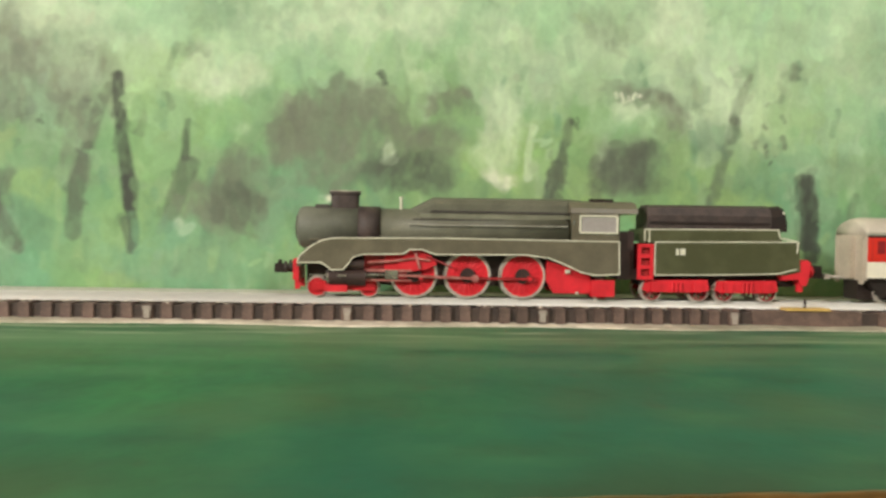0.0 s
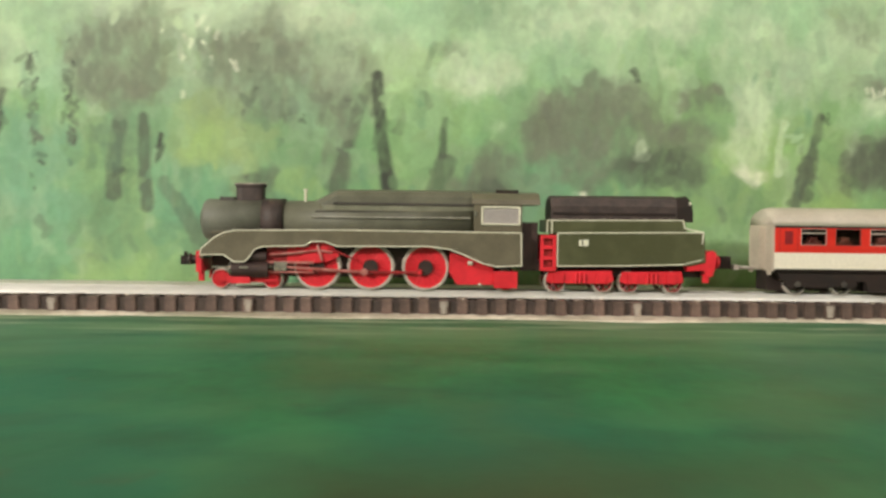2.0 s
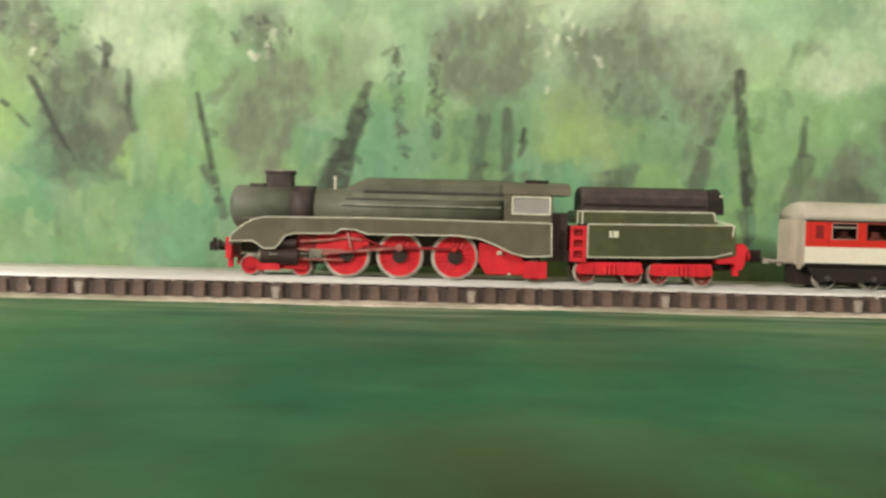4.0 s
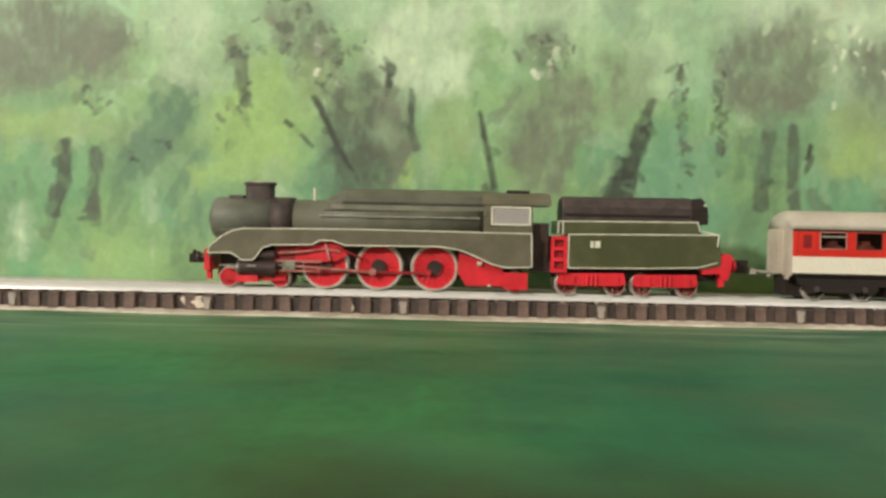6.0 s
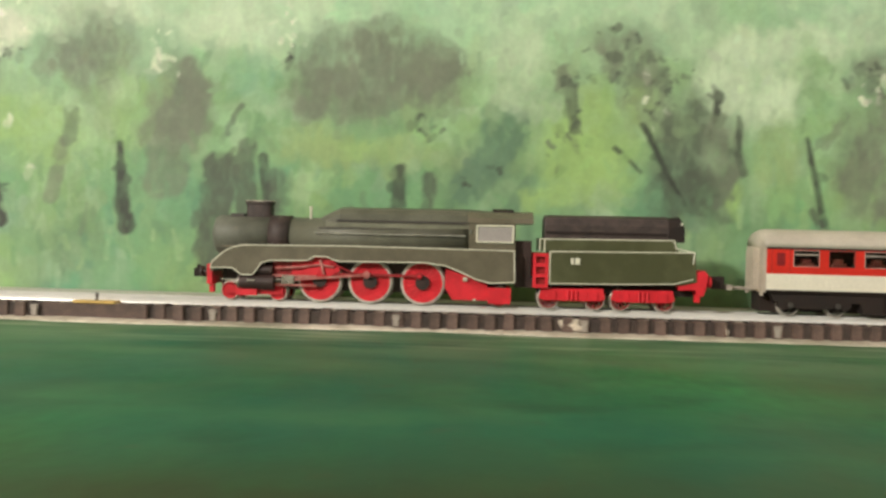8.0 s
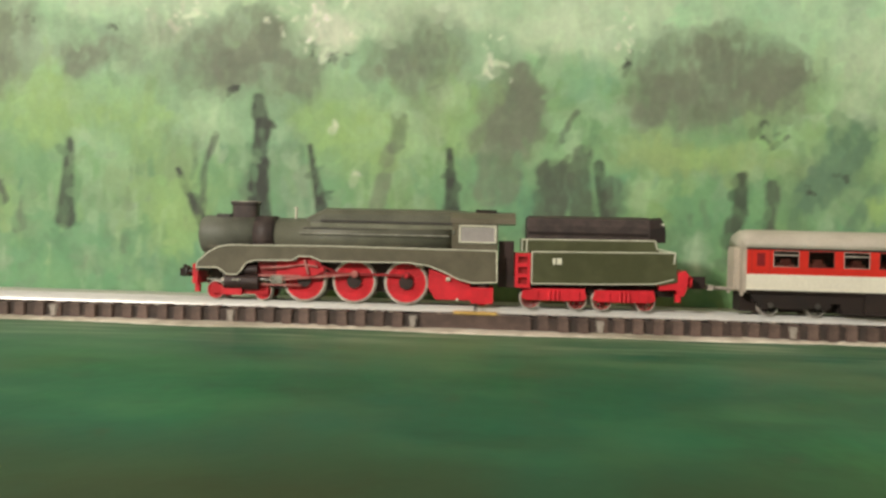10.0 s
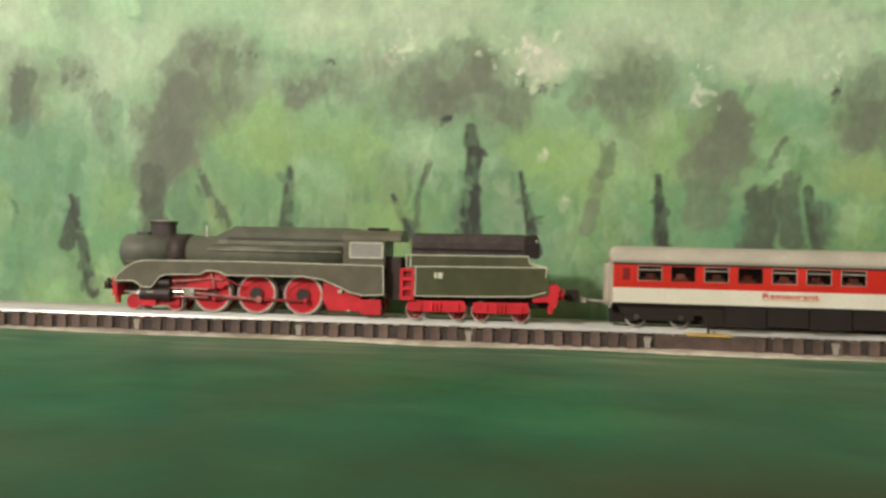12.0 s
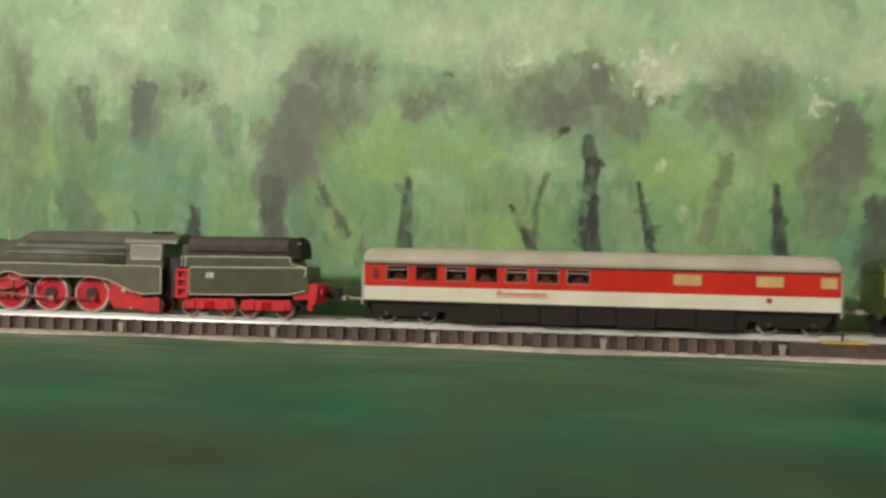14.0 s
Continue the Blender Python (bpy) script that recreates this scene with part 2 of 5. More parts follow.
def loft(bm, rings):
    rows = [[bm.verts.new(p) for p in r] for r in rings]
    k = len(rows[0])
    for a, b in zip(rows, rows[1:]):
        for i in range(k):
            bm.faces.new((a[i], a[(i + 1) % k], b[(i + 1) % k], b[i]))
    bm.faces.new(rows[0][::-1])
    bm.faces.new(rows[-1])
    return bm


def disc(x, r, cy, cz, k=28, ry=None):
    return [(x, cy + (ry or r) * math.cos(2 * math.pi * i / k), cz + r * math.sin(2 * math.pi * i / k)) for i in range(k)]


def rod(bm, p, q, r, k=10):
    p, q = Vector(p), Vector(q)
    turn = (q - p).to_track_quat("Z", "Y")
    rings = []
    for c in (p, q):
        rings.append([c + turn @ Vector((r * math.cos(2 * math.pi * i / k), r * math.sin(2 * math.pi * i / k), 0)) for i in range(k)])
    return loft(bm, rings)


def wire(bm, points, r, closed=False):
    pts = list(points) + ([points[0]] if closed else [])
    for p, q in zip(pts, pts[1:]):
        rod(bm, p, q, r, 6)
    return bm


def ring(bm, y0, y1, r_in, r_out, k=36):
    """A ring about the y axis."""
    prof = ((r_in, y0), (r_out, y0), (r_out, y1), (r_in, y1))
    rows = []
    for i in range(k):
        a = 2 * math.pi * i / k
        rows.append([bm.verts.new((r * math.cos(a), y, r * math.sin(a))) for r, y in prof])
    for i in range(k):
        a, b = rows[i], rows[(i + 1) % k]
        for j in range(4):
            bm.faces.new((a[j], a[(j + 1) % 4], b[(j + 1) % 4], b[j]))
    return bm


def thing(name, label, category, group=""):
    return tagged(new(name), label, category, group)


# ---------------------------------------------------------------- the board, the painted backdrop and the room
WALL_Y = 0.0562
X0, X1 = -2.3, 1.1
M0, M1, MTOP = -1.98, 0.62, 0.30  # the painted board

def board():
    """The layout's board: a green top with a front edge that runs slightly askew to the track."""
    bm = bmesh.new()
    xs = [X0 + (X1 - X0) * i / 40 for i in range(41)]
    front = [(-0.3185 + 0.08 * (max(x, -0.15) + 0.06) - 0.155 * min(0.35, max(0.0, -0.29 - x))) * 1000 for x in xs]
    rows = []
    for x, f in zip(xs, front):
        rows.append([bm.verts.new((x * 1000, y, z)) for y, z in ((f, -1.0), (56.0, -1.0), (56.0, -19.0), (f, -19.0))])
    for a, b in zip(rows, rows[1:]):
        for j in range(4):
            bm.faces.new((a[j], a[(j + 1) % 4], b[(j + 1) % 4], b[j]))
    bm.faces.new(rows[0])
    bm.faces.new(rows[-1][::-1])
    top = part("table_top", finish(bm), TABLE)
    tagged(top, "glossy green painted layout board with teal and brown patches", "table top", kind="structure")
    # a hand-worn rim, finely uneven along its front
    bm = bmesh.new()
    rings = []
    for x in [X0] + [-0.62 + 0.0025 * i for i in range(420)] + [X1]:
        f = float(np.interp(x, xs, front))
        r = []
        for i in range(14):
            a = 2 * math.pi * i / 14
            k = 3.0 + 0.34 * noise.noise(Vector((x * 150, 1.3 * math.cos(a), 1.3 * math.sin(a)))) + 0.2 * noise.noise(Vector((x * 45, 3.0, a * 0.3)))
            r.append((x * 1000, f - 0.6 + k * math.cos(a), -2.6 + k * math.sin(a)))
        rings.append(r)
    edge = part("trim_edge", finish(loft(bm, rings), smooth=True), WOOD)
    tagged(edge, "rounded golden-brown lacquered edge of the layout board", "trim", kind="structure")


def value_noise(rng, x, z, size, size_z=None):
    """Smooth noise from 0 to 1 over the plane, with lumps of the given size in metres."""
    size_z = size_z or size
    u, v = (x - X0) / size + 2, (z + 0.1) / size_z + 2
    grid = rng.random((int(u.max()) + 4, int(v.max()) + 4))
    i, j = u.astype(int), v.astype(int)
    a, b = u - i, v - j
    a, b = a * a * (3 - 2 * a), b * b * (3 - 2 * b)
    return (grid[i, j] * (1 - a) * (1 - b) + grid[i + 1, j] * a * (1 - b) + grid[i, j + 1] * (1 - a) * b + grid[i + 1, j + 1] * a * b)


# paints of the mural
D, M, S = (0.046, 0.054, 0.043), (0.090, 0.111, 0.080), (0.182, 0.210, 0.150)
B, G, T = (0.118, 0.220, 0.140), (0.150, 0.300, 0.150), (0.180, 0.390, 0.240)
L, Y, P, W = (0.345, 0.540, 0.190), (0.330, 0.460, 0.200), (0.600, 0.740, 0.520), (0.740, 0.780, 0.620)


class Mural:
    """The colours of the painted forest as a function of the place on the wall."""

    def __init__(self, x, z):
        rng = np.random.default_rng(7)
        self.x, self.z = x, z
        self.rng = np.random.default_rng(41)
        f = lambda s, sz=None: value_noise(rng, x, z, s, sz)
        self.wx = (f(0.022) - 0.5) * 0.012 + (f(0.008) - 0.5) * 0.007 + (f(0.003) - 0.5) * 0.0025
        self.wz = (f(0.022) - 0.5) * 0.014 + (f(0.008) - 0.5) * 0.008 + (f(0.003) - 0.5) * 0.003
        self.streak = 0.55 * f(0.014, 0.045) + 0.25 * f(0.007, 0.022) + 0.2 * f(0.0025, 0.012)
        self.blot = 0.5 * f(0.026) + 0.3 * f(0.011) + 0.2 * f(0.0045)
        self.dry = 0.5 * f(0.004, 0.010) + 0.5 * f(0.0022, 0.0045)
        wide, mid, tone, cloud = f(0.10), f(0.045, 0.06), f(0.06), f(0.075, 0.05)
        # greens pale upwards; the brighter light on the upper board is painted in too
        up = np.clip((z - 0.005) / 0.205 + (wide - 0.5) * 0.30 + (cloud - 0.5) * 0.25, 0, 1)[..., None]
        low, middle, high = (np.array(c) for c in ((0.135, 0.340, 0.165), (0.230, 0.440, 0.205), (0.450, 0.680, 0.425)))
        self.c = np.where(up < 0.5, low + (middle - low) * up * 2, middle + (high - middle) * (up * 2 - 1))
        self.blend((0.160, 0.370, 0.230), np.clip((tone - 0.5) * 2.6, 0, 0.65) * np.clip(1.3 - z / 0.17, 0, 1))
        self.blend((0.340, 0.500, 0.170), np.clip((mid - 0.52) * 2.6, 0, 0.6) * np.clip(1.5 - z / 0.14, 0, 1))
        self.blend((0.240, 0.350, 0.225), np.clip((self.blot - 0.54) * 3.2, 0, 0.5))
        self.blend((0.620, 0.760, 0.540), np.clip((cloud - 0.55) * 2.6, 0, 0.6) * np.clip((z - 0.10) / 0.08, 0, 1))
        self.blend((0.560, 0.720, 0.470), np.clip((self.streak - 0.60) * 2.6, 0, 0.35))

    def window(self, x0, x1, z0, z1):
        i0, i1 = np.searchsorted(self.x[:, 0], (x0, x1))
        j0, j1 = np.searchsorted(self.z[0], (z0, z1))
        return np.s_[i0:i1, j0:j1]

    def blend(self, colour, amount):
        self.c = self.c + (np.array(colour) - self.c) * np.clip(amount, 0, 1)[..., None]

    def touches(self, seed, count, long, wide, jitter, spread):
        """Lays soft-edged brush touches, each in the colour near its middle, slightly off."""
        rng = np.random.default_rng(seed)
        for _ in range(count):
            px, pz = rng.uniform(-1.66, 0.36), rng.uniform(-0.005, 0.265)
            a, b, lean = wide * rng.uniform(0.5, 1.3), long * rng.uniform(0.5, 1.3), rng.normal(0, 0.8)
            si, sj = np.searchsorted(self.x[:, 0], px + rng.normal(0, spread)), np.searchsorted(self.z[0], pz + rng.normal(0, spread))
            base = self.c[min(self.x.shape[0] - 1, si), min(self.x.shape[1] - 1, sj)] * rng.uniform(1 - jitter, 1 + jitter) * (1 + jitter * 0.22 * rng.normal(size=3))
            r = max(a, b)
            w = self.window(px - r, px + r, pz - r, pz + r)
            u, v = self.x[w] - px, self.z[w] - pz
            p, q = u * math.cos(lean) + v * math.sin(lean), -u * math.sin(lean) + v * math.cos(lean)
            m = np.clip((1.0 - np.sqrt((p / a) ** 2 + (q / b) ** 2)) * 3.2, 0, 1) * rng.uniform(0.35, 0.85)
            m = m * np.clip(0.35 + 1.3 * self.dry[w], 0, 1)
            self.c[w] += (base - self.c[w]) * m[..., None]
        self.c = np.clip(self.c, 0.02, 0.85)

    def spot(self, colour, x, z, rx, rz, edge, strength, tex=None, base=1.0, gain=0.0):
        """Blends a warped soft oval into the paint."""
        w = self.window(x - 1.6 * rx - 0.012, x + 1.6 * rx + 0.012, z - 1.6 * rz - 0.012, z + 1.6 * rz + 0.012)
        soft = min(1.0, 0.30 + rx / 0.010)
        d = np.sqrt(((self.x[w] + soft * self.wx[w] - x) / rx) ** 2 + ((self.z[w] + soft * self.wz[w] - z) / rz) ** 2)
        a = np.clip((1 + edge * 0.5 - d) / edge, 0, 1) * strength
        if tex is not None:
            a = a * np.clip(base + gain * tex[w], 0, 1)
        self.c[w] += (np.array(colour) - self.c[w]) * np.clip(a, 0, 1)[..., None]

    def patch(self, colour, x, z, rx, rz, strength):
        """A scrubbed patch: a broken soft oval, then smaller dabs of the same paint that fray its rim."""
        rng = self.rng
        self.spot(colour, x, z, rx, rz, 0.7, strength * 0.85, self.dry, 0.45, 0.9)
        n = int(min(16, 4 + 700 * (rx + rz) / 2))
        for _ in range(n):
            a, r = rng.uniform(0, 2 * math.pi), rng.uniform(0.2, 1.05)
            k = rng.uniform(0.22, 0.42)
            tone = np.array(colour) * rng.uniform(0.86, 1.16)
            self.spot(tone, x + rx * r * math.cos(a), z + rz * r * math.sin(a), max(0.0015, rx * k * 0.8), max(0.0018, rz * k * 1.1), 0.8,
                      strength * rng.uniform(0.3, 0.75), self.dry, 0.2, 1.2)

    def stroke(self, colour, x0, z0, x1, z1, r0, r1, strength):
        """A brush stroke from its top to its foot, its width going from r0 to r1, with dry, uneven flanks."""
        r = max(r0, r1) + 0.004
        w = self.window(min(x0, x1) - r, max(x0, x1) + r, min(z0, z1) - r, max(z0, z1) + r)
        long = math.hypot(x1 - x0, z1 - z0)
        ux, uz = (x1 - x0) / long, (z1 - z0) / long
        dx, dz = self.x[w] + 0.14 * self.wx[w] - x0, self.z[w] + 0.14 * self.wz[w] - z0
        t = dx * ux + dz * uz
        u = np.clip(t / long, 0, 1)
        side = -dx * uz + dz * ux + 0.3 * min(r0, r1) * np.sin(u * 4 + x0 * 90)
        half = (r0 + (r1 - r0) * u) * (0.92 + 0.2 * (self.dry[w] - 0.5))
        over = np.maximum(0, np.maximum(-t, t - long)) / 0.8
        a = np.clip((half - np.hypot(side, over)) / (0.0009 + 0.22 * max(r0, r1)) + 0.5, 0, 1)
        a = a * strength * np.clip(0.62 + 0.8 * self.dry[w], 0, 1.08)
        tone = np.array(colour) * (0.85 + 0.3 * self.streak[w])[..., None]
        self.c[w] += (tone - self.c[w]) * np.clip(a, 0, 1)[..., None]

    def dabs(self, colour, x, z, rx, rz, count):
        """Small touches of one paint, scattered in a clump."""
        rng = self.rng
        for _ in range(count):
            px, pz = rng.normal(x, rx * 0.62), rng.normal(z, rz * 0.62)
            a, b, lean = 0.0008 + 0.0017 * rng.random() ** 2, rng.uniform(0.7, 2.0), rng.normal(0, 0.7)
            self.stroke(np.array(colour) * rng.uniform(0.8, 1.5), px, pz, px + 2 * a * b * math.sin(lean), pz - 2 * a * b * math.cos(lean), a, a * 0.8, rng.uniform(0.35, 0.8))

    def undergrowth(self):
        """Broad patches and loose green growth under everything else."""
        rng = np.random.default_rng(5)
        low = ((0.160, 0.370, 0.205), (0.330, 0.520, 0.180), (0.195, 0.320, 0.155), (0.290, 0.470, 0.230), (0.135, 0.295, 0.160))
        high = ((0.560, 0.740, 0.500), (0.400, 0.640, 0.400), (0.330, 0.500, 0.290), (0.620, 0.760, 0.540), (0.360, 0.560, 0.360))
        for _ in range(420):
            px, pz = rng.uniform(-1.75, 0.45), rng.uniform(0.0, 0.28)
            pick = (high if pz > rng.normal(0.13, 0.025) else low)[int(rng.integers(5))]
            self.spot(pick, px, pz, rng.uniform(0.008, 0.030), rng.uniform(0.008, 0.030), rng.uniform(0.35, 1.0), rng.uniform(0.25, 0.6), self.dry, 0.3, 1.0)
        for _ in range(170):
            px, pz = rng.uniform(-1.75, 0.45), 0.02 + 0.17 * rng.random() ** 1.5
            self.spot((0.130, 0.250, 0.135) if rng.random() < 0.6 else (0.195, 0.265, 0.160),
                      px, pz, rng.uniform(0.004, 0.015), rng.uniform(0.010, 0.032), 0.7, rng.uniform(0.15, 0.55), self.dry, 0.3, 1.0)

    def grasses(self):
        """Short upright strokes of darker and lighter green through the wood's floor, and flecks of light above."""
        rng = np.random.default_rng(17)
        tones = ((0.115, 0.240, 0.125), (0.145, 0.195, 0.125), (0.330, 0.520, 0.230), (0.400, 0.600, 0.300), (0.105, 0.280, 0.175))
        for _ in range(800):
            px, pz = rng.uniform(-1.7, 0.4), 0.02 + 0.15 * rng.random() ** 1.2
            h = rng.uniform(0.006, 0.022)
            self.stroke(tones[int(rng.integers(5))], px, pz + h, px + rng.normal(0, 0.003), pz, rng.uniform(0.0010, 0.0030), rng.uniform(0.0012, 0.0036), rng.uniform(0.12, 0.45))
        for _ in range(420):
            px, pz = rng.uniform(-1.7, 0.4), rng.uniform(0.09, 0.25)
            pick = ((0.64, 0.78, 0.56), (0.30, 0.44, 0.26), (0.50, 0.68, 0.44), (0.24, 0.34, 0.22))[int(rng.integers(4))]
            self.spot(pick, px, pz, rng.uniform(0.003, 0.010), rng.uniform(0.003, 0.009), 0.9, rng.uniform(0.12, 0.42), self.dry, 0.2, 1.1)

    def wood_far_end(self):
        p, s, d = self.patch, self.stroke, self.dabs
        p(S, -0.281, 0.134, 0.0316, 0.0386, 0.5), p(Y, -0.280, 0.099, 0.0211, 0.0141, 0.5), p(L, -0.244, 0.071, 0.0177, 0.0106, 0.3)
        p(M, -0.273, 0.070, 0.0141, 0.0141, 0.6), s(M, -0.2763, 0.0775, -0.2570, 0.0346, 0.0063, 0.0042, 0.6), p(S, -0.214, 0.133, 0.0212, 0.0212, 0.55)
        s(M, -0.2013, 0.1364, -0.2167, 0.1003, 0.0043, 0.0043, 0.5), s(M, -0.2148, 0.0968, -0.2242, 0.0451, 0.0050, 0.0057, 0.5), s(D, -0.1961, 0.1437, -0.1894, 0.0635, 0.0039, 0.0050, 0.85)
        s(D, -0.1908, 0.0794, -0.1855, 0.0367, 0.0043, 0.0032, 0.7), s(G, -0.1857, 0.0544, -0.1832, 0.0114, 0.0025, 0.0018, 0.5), p(P, -0.129, 0.149, 0.0214, 0.0143, 0.6)
        p(S, -0.150, 0.159, 0.0107, 0.0050, 0.4), s(D, -0.1530, 0.1179, -0.1544, 0.0946, 0.0018, 0.0029, 0.75), s(M, -0.1543, 0.0910, -0.1623, 0.0500, 0.0071, 0.0057, 0.65)
        s(S, -0.1593, 0.0693, -0.1696, 0.0476, 0.0036, 0.0029, 0.5), p(W, -0.155, 0.055, 0.0036, 0.0050, 0.7), p(T, -0.166, 0.037, 0.0428, 0.0214, 0.4)
        p(S, -0.124, 0.074, 0.0236, 0.0215, 0.8), p(M, -0.122, 0.070, 0.0161, 0.0161, 0.55), p(S, -0.074, 0.114, 0.0270, 0.0223, 0.8)
        p(S, -0.088, 0.107, 0.0180, 0.0144, 0.6), p(S, -0.053, 0.133, 0.0188, 0.0094, 0.6), p(S, -0.038, 0.112, 0.0325, 0.0217, 0.65)
        p(S, 0.009, 0.135, 0.0174, 0.0073, 0.55), p(S, 0.002, 0.105, 0.0218, 0.0182, 0.6), p(S, -0.059, 0.082, 0.0216, 0.0144, 0.5)
        p(M, -0.016, 0.085, 0.0272, 0.0123, 0.8), p(P, -0.027, 0.098, 0.0036, 0.0051, 0.8), p(W, -0.066, 0.068, 0.0072, 0.0029, 0.6)
        d(D, -0.035, 0.146, 0.0043, 0.0036, 3), p(L, 0.042, 0.099, 0.0219, 0.0201, 0.5), p(P, 0.040, 0.114, 0.0102, 0.0292, 0.6)
        p(W, 0.044, 0.081, 0.0095, 0.0058, 0.8), s(P, 0.0619, 0.1178, 0.0608, 0.0851, 0.0029, 0.0029, 0.6), s(M, 0.0874, 0.1221, 0.0766, 0.0698, 0.0033, 0.0044, 0.7)
        d(D, 0.087, 0.123, 0.0037, 0.0022, 3), s(M, 0.0807, 0.0928, 0.0695, 0.0651, 0.0044, 0.0037, 0.7), p(S, 0.135, 0.138, 0.0214, 0.0081, 0.65)
        p(S, 0.152, 0.124, 0.0081, 0.0155, 0.6), p(P, 0.128, 0.129, 0.0110, 0.0052, 0.7), d(W, 0.129, 0.139, 0.0147, 0.0029, 8)
        p(S, 0.123, 0.094, 0.0265, 0.0203, 0.6), p(M, 0.123, 0.092, 0.0221, 0.0169, 0.8), s(S, 0.2029, 0.1541, 0.1932, 0.1246, 0.0019, 0.0037, 0.6)
        s(M, 0.1932, 0.1246, 0.1807, 0.0686, 0.0041, 0.0045, 0.55), p(B, 0.178, 0.110, 0.0148, 0.0185, 0.4), p(G, 0.205, 0.088, 0.0112, 0.0149, 0.4)
        p(M, 0.233, 0.155, 0.0097, 0.0082, 0.6), d(M, 0.219, 0.114, 0.0112, 0.0149, 9), p(L, 0.205, 0.063, 0.0186, 0.0149, 0.5)
        p(Y, 0.206, 0.046, 0.0149, 0.0149, 0.5), s(D, 0.2400, 0.0872, 0.2441, 0.0457, 0.0067, 0.0060, 0.8), p(P, 0.150, 0.186, 0.0221, 0.0221, 0.6)
        p(P, -0.054, 0.183, 0.0396, 0.0144, 0.55), p(P, 0.000, 0.189, 0.0217, 0.0145, 0.5), p(S, 0.110, 0.177, 0.0184, 0.0147, 0.35)
        p(S, -0.260, 0.181, 0.0246, 0.0141, 0.3)

    def wood_leaning_shrubs(self):
        p, s, d = self.patch, self.stroke, self.dabs
        p(G, -0.363, 0.052, 0.0247, 0.0211, 0.5), p(G, -0.303, 0.039, 0.0390, 0.0142, 0.45), p(G, -0.346, 0.105, 0.0281, 0.0211, 0.35)
        p(Y, -0.300, 0.098, 0.0212, 0.0113, 0.5), s(M, -0.3295, 0.0759, -0.3077, 0.0337, 0.0053, 0.0060, 0.5), s(M, -0.2819, 0.0773, -0.2605, 0.0369, 0.0046, 0.0053, 0.45)

    def wood_shade(self):
        p, s, d = self.patch, self.stroke, self.dabs
        p(G, -0.822, 0.044, 0.0399, 0.0218, 0.45), s(B, -0.7141, 0.0986, -0.7333, 0.0607, 0.0047, 0.0057, 0.5), s(M, -0.7861, 0.0918, -0.7809, 0.0474, 0.0032, 0.0043, 0.5)

    def wood_dotted_trees(self):
        p, s, d = self.patch, self.stroke, self.dabs
        d(D, -0.413, 0.116, 0.0025, 0.0304, 15), d(D, -0.389, 0.120, 0.0025, 0.0215, 13), p(S, -0.359, 0.157, 0.0340, 0.0305, 0.8)
        p(S, -0.362, 0.135, 0.0251, 0.0143, 0.5), s(M, -0.3594, 0.1123, -0.3621, 0.0658, 0.0050, 0.0057, 0.75), d(D, -0.362, 0.084, 0.0043, 0.0036, 4)
        s(M, -0.3433, 0.1163, -0.3419, 0.0591, 0.0036, 0.0047, 0.75), s(D, -0.3322, 0.1048, -0.3357, 0.0975, 0.0018, 0.0018, 0.9), p(Y, -0.304, 0.108, 0.0216, 0.0216, 0.5)
        p(L, -0.303, 0.098, 0.0144, 0.0108, 0.45), d(W, -0.312, 0.165, 0.0215, 0.0215, 14), p(S, -0.265, 0.163, 0.0216, 0.0216, 0.5)
        p(S, -0.247, 0.149, 0.0288, 0.0216, 0.45), p(S, -0.220, 0.100, 0.0108, 0.0217, 0.5), s(M, -0.2149, 0.1000, -0.2231, 0.0626, 0.0043, 0.0051, 0.5)
        p(B, -0.371, 0.092, 0.0215, 0.0180, 0.35), p(T, -0.397, 0.088, 0.0179, 0.0179, 0.4), p(P, -0.316, 0.185, 0.0215, 0.0108, 0.5)
        p(P, -0.230, 0.182, 0.0324, 0.0108, 0.5), p(S, -0.448, 0.144, 0.0179, 0.0250, 0.35), d(M, -0.250, 0.124, 0.0324, 0.0216, 16)

    def wood_sunlit_tree(self):
        p, s, d = self.patch, self.stroke, self.dabs
        p(S, -0.815, 0.157, 0.0546, 0.0284, 0.95), p(S, -0.844, 0.145, 0.0237, 0.0183, 0.6), p(S, -0.783, 0.164, 0.0218, 0.0182, 0.5)
        p(Y, -0.829, 0.108, 0.0584, 0.0131, 0.5), p(L, -0.840, 0.109, 0.0292, 0.0091, 0.45), p(G, -0.857, 0.044, 0.0366, 0.0220, 0.5)
        p(G, -0.883, 0.058, 0.0220, 0.0257, 0.4), p(P, -0.831, 0.041, 0.0110, 0.0146, 0.35), s(D, -0.8032, 0.0974, -0.8070, 0.0543, 0.0044, 0.0066, 0.8)
        s(M, -0.8063, 0.0702, -0.8125, 0.0363, 0.0051, 0.0029, 0.5), p(M, -0.883, 0.079, 0.0073, 0.0147, 0.65), s(D, -0.8930, 0.1046, -0.8894, 0.0597, 0.0037, 0.0029, 0.7)
        p(G, -0.774, 0.078, 0.0182, 0.0218, 0.5), s(B, -0.7277, 0.1331, -0.7556, 0.0821, 0.0108, 0.0127, 0.65), s(B, -0.7558, 0.0894, -0.7731, 0.0457, 0.0109, 0.0073, 0.45)
        p(B, -0.738, 0.115, 0.0145, 0.0217, 0.5), d(D, -0.759, 0.091, 0.0044, 0.0029, 4), d(M, -0.782, 0.125, 0.0073, 0.0036, 5)
        d(D, -0.738, 0.102, 0.0054, 0.0029, 4), p(P, -0.577, 0.161, 0.0339, 0.0303, 0.75), p(P, -0.542, 0.186, 0.0284, 0.0107, 0.6)
